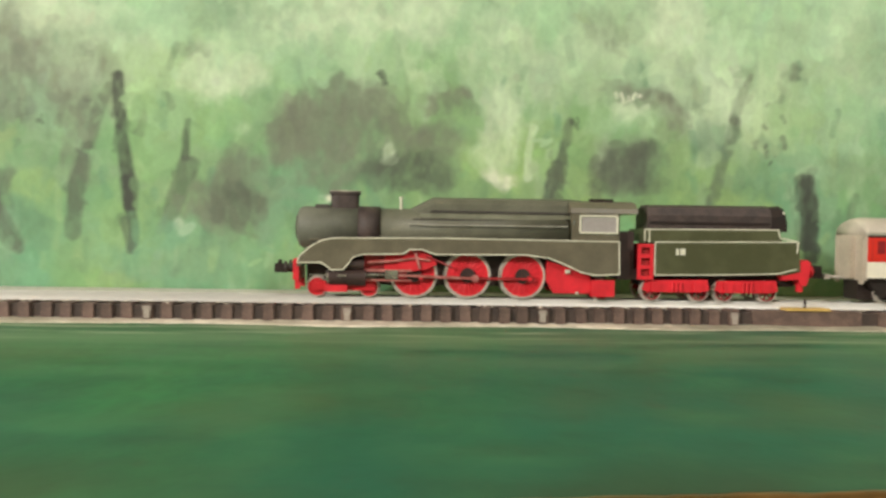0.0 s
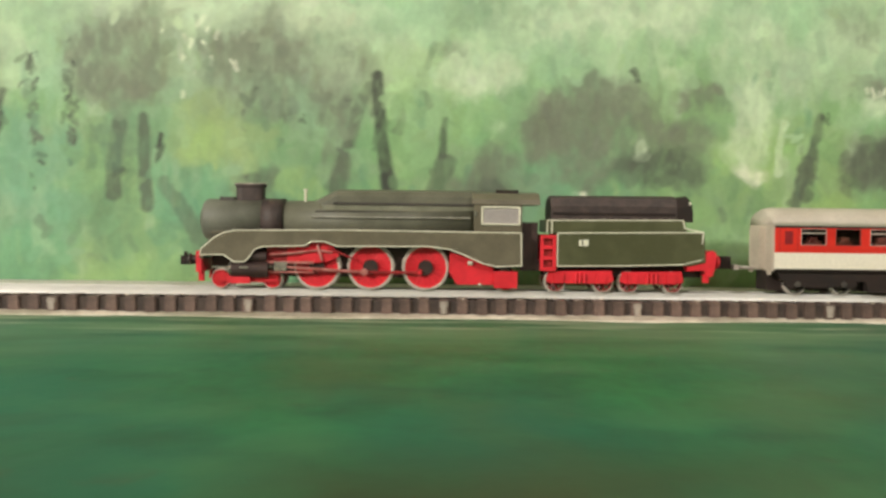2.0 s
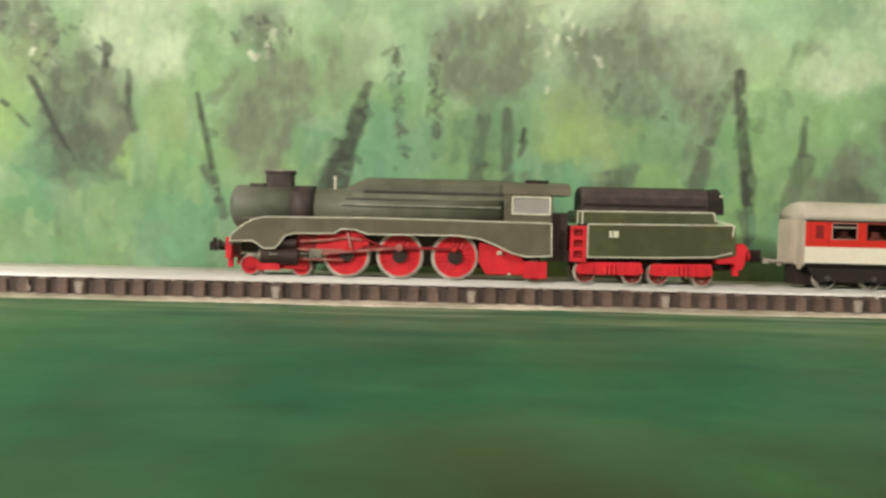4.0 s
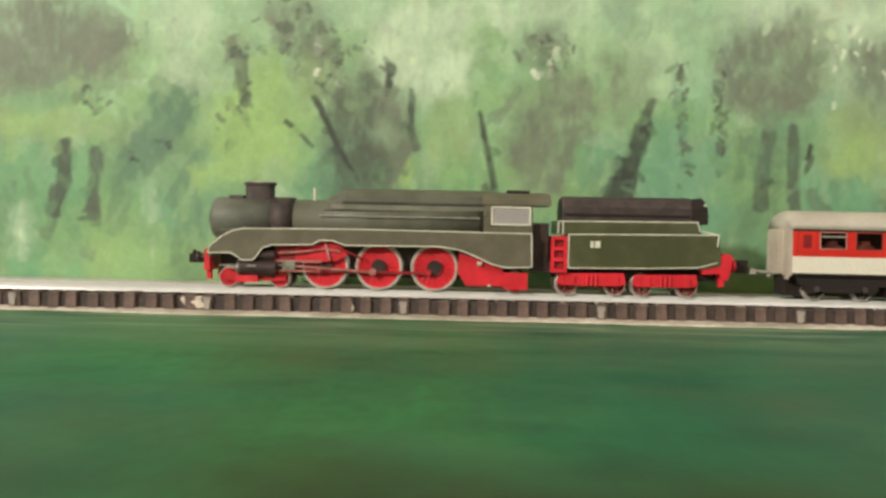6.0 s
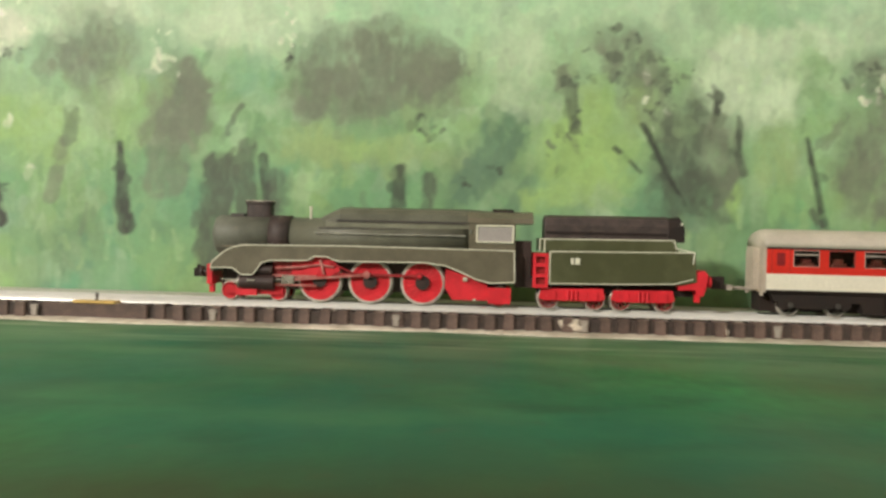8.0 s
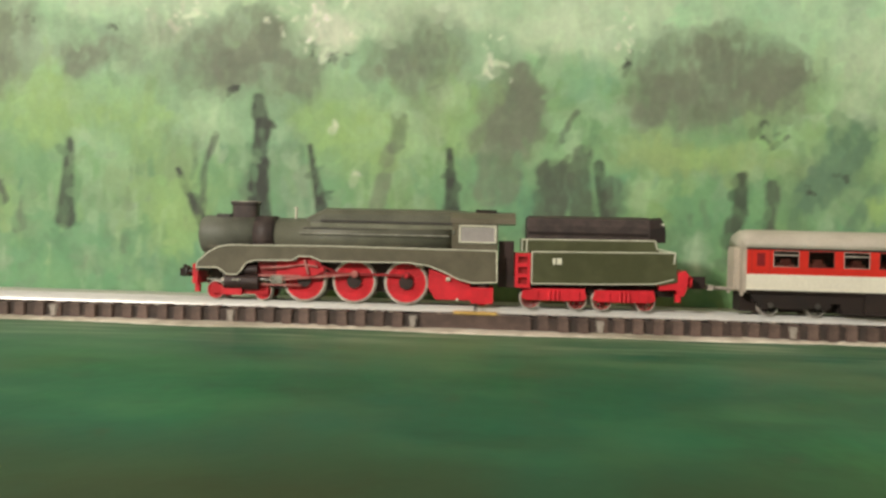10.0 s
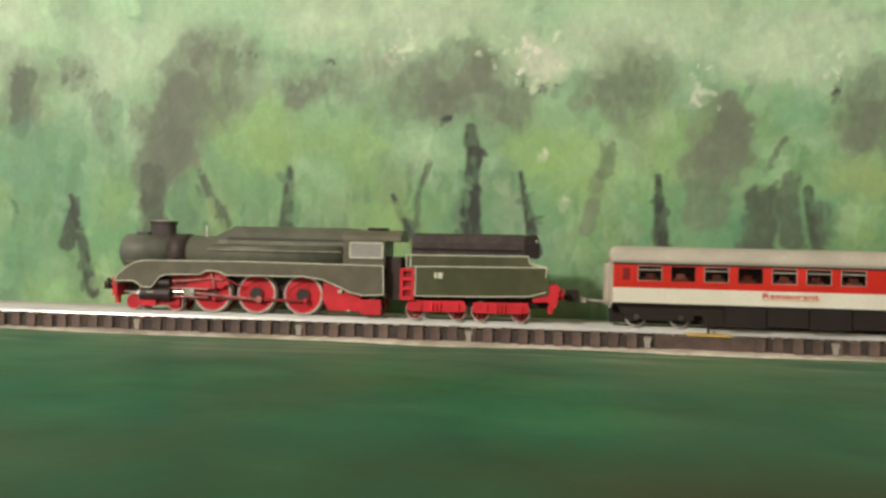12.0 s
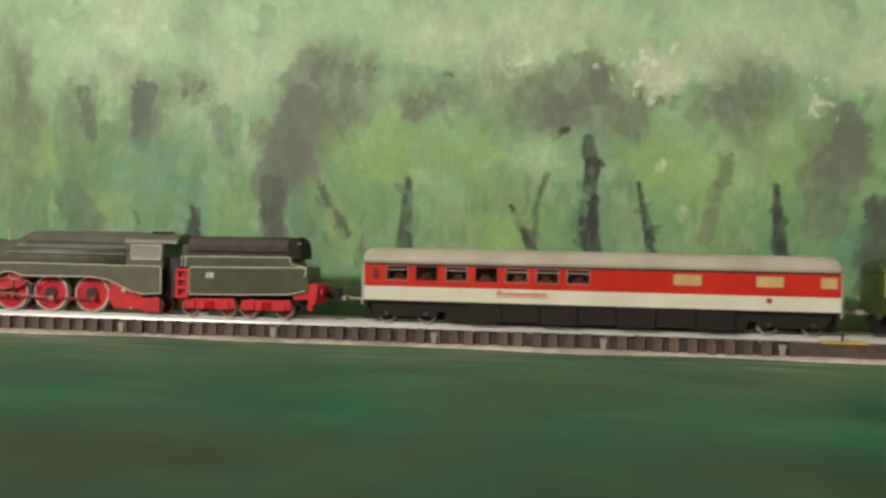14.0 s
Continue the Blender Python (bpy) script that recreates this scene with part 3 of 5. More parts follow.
        p(P, -0.728, 0.165, 0.0217, 0.0253, 0.4), p(L, -0.677, 0.127, 0.0180, 0.0324, 0.8), p(L, -0.691, 0.109, 0.0216, 0.0180, 0.85)
        p(L, -0.669, 0.100, 0.0288, 0.0216, 0.75), p(L, -0.703, 0.081, 0.0217, 0.0108, 0.75), p(L, -0.645, 0.145, 0.0108, 0.0144, 0.7)
        s(S, -0.6940, 0.1642, -0.6992, 0.1516, 0.0058, 0.0043, 0.7), d(D, -0.694, 0.162, 0.0108, 0.0043, 9), s(M, -0.6902, 0.1553, -0.6896, 0.1248, 0.0047, 0.0043, 0.7)
        d(D, -0.688, 0.130, 0.0050, 0.0058, 7), d(M, -0.697, 0.112, 0.0108, 0.0090, 9), p(S, -0.656, 0.172, 0.0197, 0.0162, 0.6)
        d(M, -0.660, 0.174, 0.0180, 0.0162, 30), p(S, -0.642, 0.149, 0.0179, 0.0179, 0.5), d(M, -0.633, 0.155, 0.0215, 0.0215, 46)
        d(W, -0.645, 0.142, 0.0108, 0.0144, 4), p(M, -0.616, 0.121, 0.0208, 0.0315, 0.8), p(M, -0.611, 0.082, 0.0279, 0.0179, 0.75)
        p(S, -0.590, 0.111, 0.0107, 0.0322, 0.6), s(D, -0.6447, 0.1293, -0.6163, 0.0781, 0.0025, 0.0018, 0.85), s(D, -0.6623, 0.1146, -0.6440, 0.0988, 0.0018, 0.0014, 0.75)
        s(D, -0.5964, 0.1498, -0.5981, 0.1320, 0.0036, 0.0018, 0.85), s(D, -0.5839, 0.1358, -0.5826, 0.1108, 0.0018, 0.0029, 0.75), s(M, -0.5870, 0.1143, -0.5788, 0.0984, 0.0029, 0.0029, 0.7)
        p(L, -0.584, 0.079, 0.0043, 0.0107, 0.6), p(Y, -0.558, 0.108, 0.0178, 0.0214, 0.45), s(D, -0.5390, 0.1224, -0.5258, 0.0552, 0.0014, 0.0032, 0.88)
        s(S, -0.5163, 0.1371, -0.5282, 0.1155, 0.0028, 0.0028, 0.5), p(S, -0.499, 0.162, 0.0149, 0.0149, 0.45), d(M, -0.499, 0.162, 0.0142, 0.0142, 26)
        d(W, -0.501, 0.152, 0.0089, 0.0124, 9), p(S, -0.491, 0.120, 0.0248, 0.0220, 0.7), p(S, -0.501, 0.091, 0.0177, 0.0213, 0.65)
        p(T, -0.416, 0.086, 0.0211, 0.0281, 0.6), s(D, -0.4320, 0.1316, -0.4361, 0.1137, 0.0018, 0.0042, 0.82), s(D, -0.4386, 0.1155, -0.4503, 0.0733, 0.0063, 0.0063, 0.88)
        s(D, -0.4461, 0.0922, -0.4554, 0.0444, 0.0064, 0.0078, 0.82), d(D, -0.416, 0.150, 0.0035, 0.0141, 9), d(M, -0.413, 0.114, 0.0035, 0.0211, 12)
        d(D, -0.411, 0.086, 0.0028, 0.0141, 7), d(D, -0.389, 0.136, 0.0035, 0.0281, 14), d(M, -0.389, 0.111, 0.0028, 0.0140, 8)

    def wood_light_gap(self):
        p, s, d = self.patch, self.stroke, self.dabs
        p(S, -0.863, 0.150, 0.0112, 0.0223, 0.4), s(M, -0.8751, 0.1780, -0.8785, 0.1614, 0.0019, 0.0019, 0.5), p(L, -1.077, 0.133, 0.0233, 0.0156, 0.45)
        d(M, -0.785, 0.131, 0.0073, 0.0051, 5), p(P, -0.901, 0.183, 0.0225, 0.0188, 0.4), p(T, -0.901, 0.158, 0.0188, 0.0150, 0.35)

    def wood_pointed_trees(self):
        p, s, d = self.patch, self.stroke, self.dabs
        s(S, -1.3378, 0.1771, -1.3331, 0.1415, 0.0092, 0.0168, 0.72), p(S, -1.342, 0.141, 0.0253, 0.0337, 0.78), s(S, -1.3393, 0.1296, -1.3585, 0.0858, 0.0151, 0.0101, 0.72)
        s(M, -1.3578, 0.0898, -1.3551, 0.0501, 0.0093, 0.0076, 0.78), d(M, -1.351, 0.042, 0.0127, 0.0106, 12), p(S, -1.313, 0.165, 0.0208, 0.0333, 0.4)
        s(M, -1.3201, 0.1119, -1.3000, 0.0721, 0.0025, 0.0058, 0.78), s(Y, -1.3114, 0.0903, -1.2984, 0.0511, 0.0033, 0.0033, 0.6), p(B, -1.324, 0.059, 0.0251, 0.0167, 0.45)
        p(L, -1.267, 0.138, 0.0450, 0.0245, 0.55), p(L, -1.202, 0.130, 0.0239, 0.0239, 0.45), p(L, -1.054, 0.119, 0.0301, 0.0226, 0.4)
        s(D, -1.2520, 0.1142, -1.2552, 0.0585, 0.0028, 0.0073, 0.82), p(S, -1.247, 0.171, 0.0195, 0.0122, 0.5), p(S, -1.288, 0.181, 0.0165, 0.0247, 0.35)
        s(D, -1.1766, 0.0955, -1.1595, 0.0597, 0.0016, 0.0040, 0.88), s(M, -1.1510, 0.1186, -1.1559, 0.1033, 0.0027, 0.0023, 0.78), s(M, -1.1566, 0.1014, -1.1635, 0.0646, 0.0024, 0.0020, 0.65)
        p(S, -1.132, 0.172, 0.0426, 0.0279, 0.75), p(S, -1.147, 0.164, 0.0195, 0.0156, 0.6), p(S, -1.093, 0.160, 0.0198, 0.0114, 0.55)
        p(P, -1.056, 0.198, 0.0300, 0.0169, 0.65), p(W, -1.071, 0.190, 0.0136, 0.0174, 0.6), d(W, -1.086, 0.194, 0.0228, 0.0152, 34)
        d(D, -1.074, 0.173, 0.0095, 0.0057, 12), d(W, -1.179, 0.199, 0.0158, 0.0118, 16), d(D, -1.137, 0.153, 0.0039, 0.0039, 6)
        s(D, -1.1226, 0.1434, -1.1185, 0.1282, 0.0046, 0.0062, 0.92), s(D, -1.1193, 0.1282, -1.1197, 0.0838, 0.0054, 0.0054, 0.87), s(D, -1.1196, 0.0998, -1.1188, 0.0580, 0.0069, 0.0085, 0.9)
        s(D, -1.0860, 0.1132, -1.0749, 0.0573, 0.0015, 0.0057, 0.93), s(M, -1.0264, 0.1322, -1.0309, 0.1117, 0.0059, 0.0052, 0.6), s(S, -1.0309, 0.1117, -1.0422, 0.0743, 0.0052, 0.0060, 0.6)
        p(S, -1.010, 0.167, 0.0221, 0.0295, 0.45), p(S, -1.036, 0.171, 0.0149, 0.0149, 0.3), s(D, -0.9932, 0.1119, -0.9870, 0.0547, 0.0026, 0.0066, 0.9)
        s(S, -0.9448, 0.1652, -0.9512, 0.1268, 0.0072, 0.0179, 0.78), p(S, -0.951, 0.138, 0.0198, 0.0288, 0.72), s(S, -0.9582, 0.1158, -0.9649, 0.0864, 0.0181, 0.0163, 0.6)
        s(M, -0.9086, 0.1379, -0.9188, 0.1197, 0.0021, 0.0021, 0.65), s(M, -0.8858, 0.0945, -0.8889, 0.0532, 0.0028, 0.0042, 0.55), s(M, -0.7833, 0.0920, -0.7824, 0.0512, 0.0047, 0.0047, 0.8)
        d(W, -0.878, 0.188, 0.0105, 0.0174, 14), d(D, -0.878, 0.172, 0.0021, 0.0028, 3), p(Y, -0.859, 0.113, 0.0208, 0.0139, 0.45)
        p(P, -0.927, 0.192, 0.0321, 0.0142, 0.5), p(P, -0.989, 0.200, 0.0292, 0.0110, 0.5), p(W, -1.067, 0.128, 0.0030, 0.0030, 0.8)
        p(W, -1.053, 0.094, 0.0038, 0.0011, 0.8)

    def wood_near_end(self):
        p, s, d = self.patch, self.stroke, self.dabs
        p(S, -1.515, 0.164, 0.0142, 0.0284, 0.5), s(M, -1.5110, 0.1813, -1.5051, 0.1459, 0.0066, 0.0057, 0.5), s(M, -1.5179, 0.1016, -1.5018, 0.0604, 0.0132, 0.0189, 0.5)
        p(S, -1.459, 0.168, 0.0185, 0.0277, 0.5), s(M, -1.4571, 0.1810, -1.4675, 0.1416, 0.0092, 0.0092, 0.6), p(S, -1.418, 0.181, 0.0136, 0.0136, 0.6)
        d(M, -1.418, 0.181, 0.0136, 0.0114, 12), s(S, -1.3995, 0.1634, -1.3941, 0.1331, 0.0090, 0.0063, 0.55), p(T, -1.425, 0.107, 0.0273, 0.0364, 0.5)
        s(G, -1.4397, 0.1373, -1.4426, 0.0807, 0.0092, 0.0073, 0.45), s(G, -1.4166, 0.1287, -1.4201, 0.0940, 0.0064, 0.0054, 0.45), p(T, -1.467, 0.120, 0.0278, 0.0278, 0.45)
        d(D, -1.466, 0.083, 0.0028, 0.0046, 3), s(D, -1.4177, 0.0889, -1.4211, 0.0556, 0.0036, 0.0073, 0.82), p(P, -1.475, 0.238, 0.0280, 0.0187, 0.55)
        p(S, -1.562, 0.141, 0.0241, 0.0579, 0.4), p(S, -1.574, 0.200, 0.0194, 0.0388, 0.4), p(S, -1.316, 0.210, 0.0218, 0.0174, 0.4)
        p(L, -1.547, 0.128, 0.0192, 0.0192, 0.35), p(B, -1.330, 0.078, 0.0131, 0.0175, 0.4), s(S, -1.3249, 0.2016, -1.3327, 0.1633, 0.0175, 0.0197, 0.6)
        p(S, -1.307, 0.176, 0.0195, 0.0303, 0.5), s(S, -1.3374, 0.1761, -1.3428, 0.1291, 0.0132, 0.0184, 0.7), s(S, -1.3451, 0.1334, -1.3575, 0.1034, 0.0202, 0.0150, 0.7)
        s(M, -1.3585, 0.1076, -1.3565, 0.0650, 0.0124, 0.0088, 0.65), s(G, -1.5247, 0.1636, -1.5275, 0.1059, 0.0105, 0.0095, 0.4), s(G, -1.4911, 0.1503, -1.4945, 0.1063, 0.0075, 0.0084, 0.4)
        s(G, -1.3858, 0.1590, -1.3866, 0.1074, 0.0063, 0.0081, 0.35), d(M, -1.282, 0.201, 0.0086, 0.0064, 4), d(D, -1.222, 0.192, 0.0033, 0.0033, 3)
        d(W, -1.181, 0.200, 0.0164, 0.0082, 9), p(S, -1.238, 0.174, 0.0252, 0.0105, 0.45), p(S, -1.193, 0.175, 0.0247, 0.0247, 0.4)
        p(S, -1.010, 0.183, 0.0228, 0.0304, 0.4), d(W, -0.965, 0.170, 0.0111, 0.0186, 8), p(P, -1.140, 0.224, 0.0484, 0.0161, 0.5)
        p(P, -1.003, 0.218, 0.0454, 0.0189, 0.5), p(P, -1.239, 0.222, 0.0337, 0.0169, 0.4)

    def forest(self):
        self.undergrowth()
        self.touches(3, 3600, 0.013, 0.0070, 0.10, 0.006)
        self.grasses()
        self.wood_far_end()
        self.wood_leaning_shrubs()
        self.wood_shade()
        self.wood_dotted_trees()
        self.wood_sunlit_tree()
        self.wood_light_gap()
        self.wood_pointed_trees()
        self.wood_near_end()
        # trunks that show their whole length where the train has not yet come or has gone
        s = self.stroke
        s(D, -0.455, 0.082, -0.472, 0.031, 0.0036, 0.0056, 0.8), s(D, -1.421, 0.092, -1.401, 0.021, 0.0022, 0.0058, 0.85)
        s(M, -0.927, 0.098, -0.924, 0.030, 0.0125, 0.0110, 0.85), s(M, -0.904, 0.112, -0.906, 0.070, 0.0070, 0.0090, 0.75)
        s(M, -1.352, 0.075, -1.358, 0.030, 0.0080, 0.0085, 0.75), s(M, -0.535, 0.075, -0.522, 0.046, 0.0026, 0.0036, 0.7)
        s(D, 0.243, 0.087, 0.246, 0.029, 0.0050, 0.0050, 0.8), s(M, -0.192, 0.055, -0.188, 0.036, 0.0034, 0.0024, 0.6)
        self.touches(4, 6000, 0.0062, 0.0032, 0.10, 0.0022)
        return self.c


def mural():
    """The painted board behind the track, its paint in a fine grid."""
    xs = np.concatenate([np.linspace(M0, -1.68, 20, endpoint=False), np.linspace(-1.68, 0.36, 1960), np.linspace(0.36, M1, 20)[1:]])
    zs = np.concatenate([np.linspace(-0.019, 0.262, 270), np.linspace(0.262, MTOP, 6)[1:]])
    nx, nz = len(xs), len(zs)
    x, z = np.meshgrid(xs, zs, indexing="ij")
    c = Mural(x, z).forest()
    # the back: the grid's rim again, 12 mm behind, as one plain box
    co = np.stack([x, np.full_like(x, WALL_Y), z], -1).reshape(-1, 3)
    i = (np.arange(nx - 1)[:, None] * nz + np.arange(nz - 1)[None]).ravel()
    quads = np.stack([i, i + nz, i + nz + 1, i + 1], -1)
    edge = [0, nz - 1, (nx - 1) * nz, nx * nz - 1]
    back = co[edge] + np.array([0, 0.012, 0])
    k = len(co)
    co = np.concatenate([co, back])
    extra = np.array([[k, k + 1, k + 3, k + 2], [edge[0], edge[1], k + 1, k], [edge[3], edge[2], k + 2, k + 3], [edge[1], edge[3], k + 3, k + 1], [edge[2], edge[0], k, k + 2]])
    faces = np.concatenate([quads, extra])
    me = bpy.data.meshes.new("backdrop")
    me.vertices.add(len(co))
    me.vertices.foreach_set("co", co.ravel())
    me.loops.add(faces.size)
    me.loops.foreach_set("vertex_index", faces.ravel())
    me.polygons.add(len(faces))
    me.polygons.foreach_set("loop_start", np.arange(0, faces.size, 4))
    me.update(calc_edges=True)
    col = np.ones((len(co), 4), dtype=np.float32)
    col[:k, :3] = c.reshape(-1, 3)
    col[k:, :3] = 0.3
    me.color_attributes.new("paint", "FLOAT_COLOR", "POINT").data.foreach_set("color", col.ravel())
    me.materials.append(MURAL)
    tagged(new("backdrop", me), "hand-painted green forest mural on a board behind the track", "mural", kind="structure")


def room():
    """The plain room round the layout."""
    def slab(name, x0, x1, y0, y1, z0, z1, mat, label):
        ob = part(name, finish(box(bmesh.new(), x0 * 1000, x1 * 1000, y0 * 1000, y1 * 1000, z0 * 1000, z1 * 1000)), mat)
        tagged(ob, label, name.split("_")[0], kind="structure")
    slab("floor", -3.5, 3.0, -3.0, 0.6, -0.96, -0.90, ROOM_FLOOR, "brown carpeted floor of the room")
    slab("ceiling", -3.5, 3.0, -3.0, 0.6, 1.50, 1.56, ROOM_WALL, "plain warm white ceiling over the layout")
    slab("wall_north", -3.5, 3.0, 0.5, 0.6, -0.90, 1.50, ROOM_WALL, "plain warm white wall behind the mural board")
    slab("wall_south", -3.5, 3.0, -3.1, -3.0, -0.90, 1.50, ROOM_WALL, "plain warm white wall of the room")
    slab("wall_west", -3.6, -3.5, -3.0, 0.6, -0.90, 1.50, ROOM_WALL, "plain warm white side wall of the room")
    slab("wall_east", 3.0, 3.1, -3.0, 0.6, -0.90, 1.50, ROOM_WALL, "plain warm white side wall of the room")
    for x in (-2.2, -0.6, 0.9):
        leg = part("table_leg", finish(box(bmesh.new(), x * 1000 - 25, x * 1000 + 25, -60, -10, -900, -19), 3), WOOD)
        tagged(leg, "square wooden leg under the layout board", "table leg", "legs of the layout board")


# ---------------------------------------------------------------- the track
RAIL_TOP = 13.4


def track():
    root = tagged(new("track"), "straight model railway track with brown sleepers and bright rails", "railway track", kind="structure")
    x0, x1 = X0 * 1000 + 60, X1 * 1000 - 60
    part("roadbed", finish(box(bmesh.new(), x0, x1, -17.2, 15.2, -1.0, 8.4)), BED, root, "dark brown recessed roadbed")
    part("ballast", finish(box(bmesh.new(), x0, x1, -6.2, 6.2, 8.4, 12.0)), BALLAST, root, "pale grey strip between the rails")
    part("ballast", finish(box(bmesh.new(), x0, x1, 10.2, 55.0, -1.0, 12.0)), BALLAST, root, "pale grey shelf behind the rails")
    for y in (-8.25, 8.25):
        prof = [(-1.9, 9.6), (1.9, 9.6), (1.7, 10.3), (0.8, 10.7), (0.7, 12.5), (0.9, 12.8), (0.9, RAIL_TOP - 0.2), (0.7, RAIL_TOP), (-0.7, RAIL_TOP), (-0.9, RAIL_TOP - 0.2), (-0.9, 12.8), (-0.7, 12.5), (-0.8, 10.7), (-1.7, 10.3)]
        part("rail", finish(loft(bmesh.new(), [[(x, y + a, b) for a, b in prof] for x in (x0, x1)])), RAIL, root, "bright nickel rail")
    # plaster edge below the sleepers, uneven along its front
    bm = bmesh.new()
    rings = []
    k = int((x1 - x0) / 6)
    for i in range(k + 1):
        x = x0 + 6 * i
        n = noise.noise(Vector((x * 0.011, 0, 0))) * 9.0 + noise.noise(Vector((x * 0.06, 5, 0))) * 2.2
        f = -25.5 + max(-8.0, min(5.2, n))
        h = 0.5 + 0.7 * noise.noise(Vector((x * 0.03, 9, 0)))
        rings.append([(x, f, -1.0), (x, f + 0.8, -0.4 + 0.4 * h), (x, -15.0, 0.9 + h), (x, -15.0, -1.0)])
    part("plaster_edge", finish(loft(bm, rings)), PLASTER_EDGE, root, "uneven pale plaster edge")
    # sleepers, one by one, on one mesh
    bm = finish(box(bmesh.new(), -2.8, 2.8, -18.6, 18.5, -0.6, 9.6), 0.9)
    me = to_mesh("sleeper", bm, SLEEPER)
    pitch = 10.65
    i0 = int(-1800 / pitch)
    gap = (-1010, -945)
    for i in range(i0, i0 + 236):
        x = -47.6 + pitch * i + random.uniform(-0.5, 0.5)
        if gap[0] < x < gap[1] or 170 < x < 245:
            continue
        ob = new("sleeper", me)
        ob.parent = root
        ob.location = (x * MM, random.uniform(-0.7, 0.5) * MM, random.uniform(-0.8, 0.3) * MM)
        ob.rotation_euler = (0, random.uniform(-0.05, 0.05), random.uniform(-0.03, 0.03))
    # pale clips at the joints of the track pieces
    bm = box(bmesh.new(), -1.5, 1.5, -0.8, 0.6, 1.4, 7.4)
    box(bm, -2.1, 2.1, -0.6, 0.6, 5.4, 7.9)
    me = to_mesh("clip", finish(bm, 0.25), CLIP)
    for i in range(-16, 6):
        ob = new("clip", me)
        ob.parent = root
        ob.location = ((-47.6 + 106.6 * i) * MM, -18.9 * MM, 0)
        tagged(ob, "pale joint clip")
    # loose pale grains along the rail foot and on the sleeper ends
    bm = bmesh.new()
    for _ in range(520):
        gx, gy, r = random.uniform(-1780, 420), random.choice((-10.6, -17.6)) + random.uniform(-1.0, 1.0), random.uniform(0.3, 0.95)
        gz = 9.4 if gy > -13 else random.choice((9.3, 9.3, 0.4))
        top = [bm.verts.new((gx + r * math.cos(a + gx) * random.uniform(0.7, 1.5), gy + r * math.sin(a + gx), gz)) for a in (0, 1.3, 2.5, 3.8, 5.0)]
        tip = bm.verts.new((gx, gy, gz + r * random.uniform(0.6, 1.1)))
        for k in range(5):
            bm.faces.new((top[k], top[(k + 1) % 5], tip))
        bm.faces.new(top[::-1])
    grains = part("grains", finish(bm), PLASTER, root, "loose pale grains on the sleepers")
    tagged(grains, kind="stuff")
    # blobs of plaster on the sleepers
    for x, w, h in ((-695, 5.2, 3.2), (-610.5, 2.4, 3.4)):
        bm = bmesh.new()
        for dx, dz, k in ((0, 0, 1.0), (-0.75, 0.55, 0.55), (0.8, -0.5, 0.6), (0.55, 0.75, 0.4), (-0.3, -0.8, 0.5)):
            made = bmesh.ops.create_icosphere(bm, subdivisions=2, radius=1)
            for v in made["verts"]:
                c, j = v.co.copy(), 1 + 0.55 * noise.noise(v.co * 2.3 + Vector((x, dx, dz)))
                v.co = Vector((dx * w + c.x * w * k * j, c.y * 0.7, dz * h + c.z * h * k * j * 0.8))
        part("plaster_blob", finish(bm), PLASTER, root, "blob of pale plaster on the sleepers", (x, -18.4, 5.0))


def uncoupler(x):
    """A stretch of smooth brown track piece with a yellow bar and a small post."""
    root = thing("uncoupler", "brown track piece with a flat yellow bar in the track", "track piece", "uncouplers")
    part("base", finish(box(bmesh.new(), -31, 31, -18.2, 18.2, -0.6, 9.4), 0.5), SLEEPER, root)
    part("bar", finish(box(bmesh.new(), -12.5, 12.5, -19.4, -11.6, 9.4, 10.9), 0.25), YELLOW, root, "flat yellow plastic bar")
    part("post", finish(rod(bmesh.new(), (0, -15, 10.6), (0, -15, 15.5), 0.7)), BLACK, root, "small black post")
    root.location = (x * MM, 0, 0)


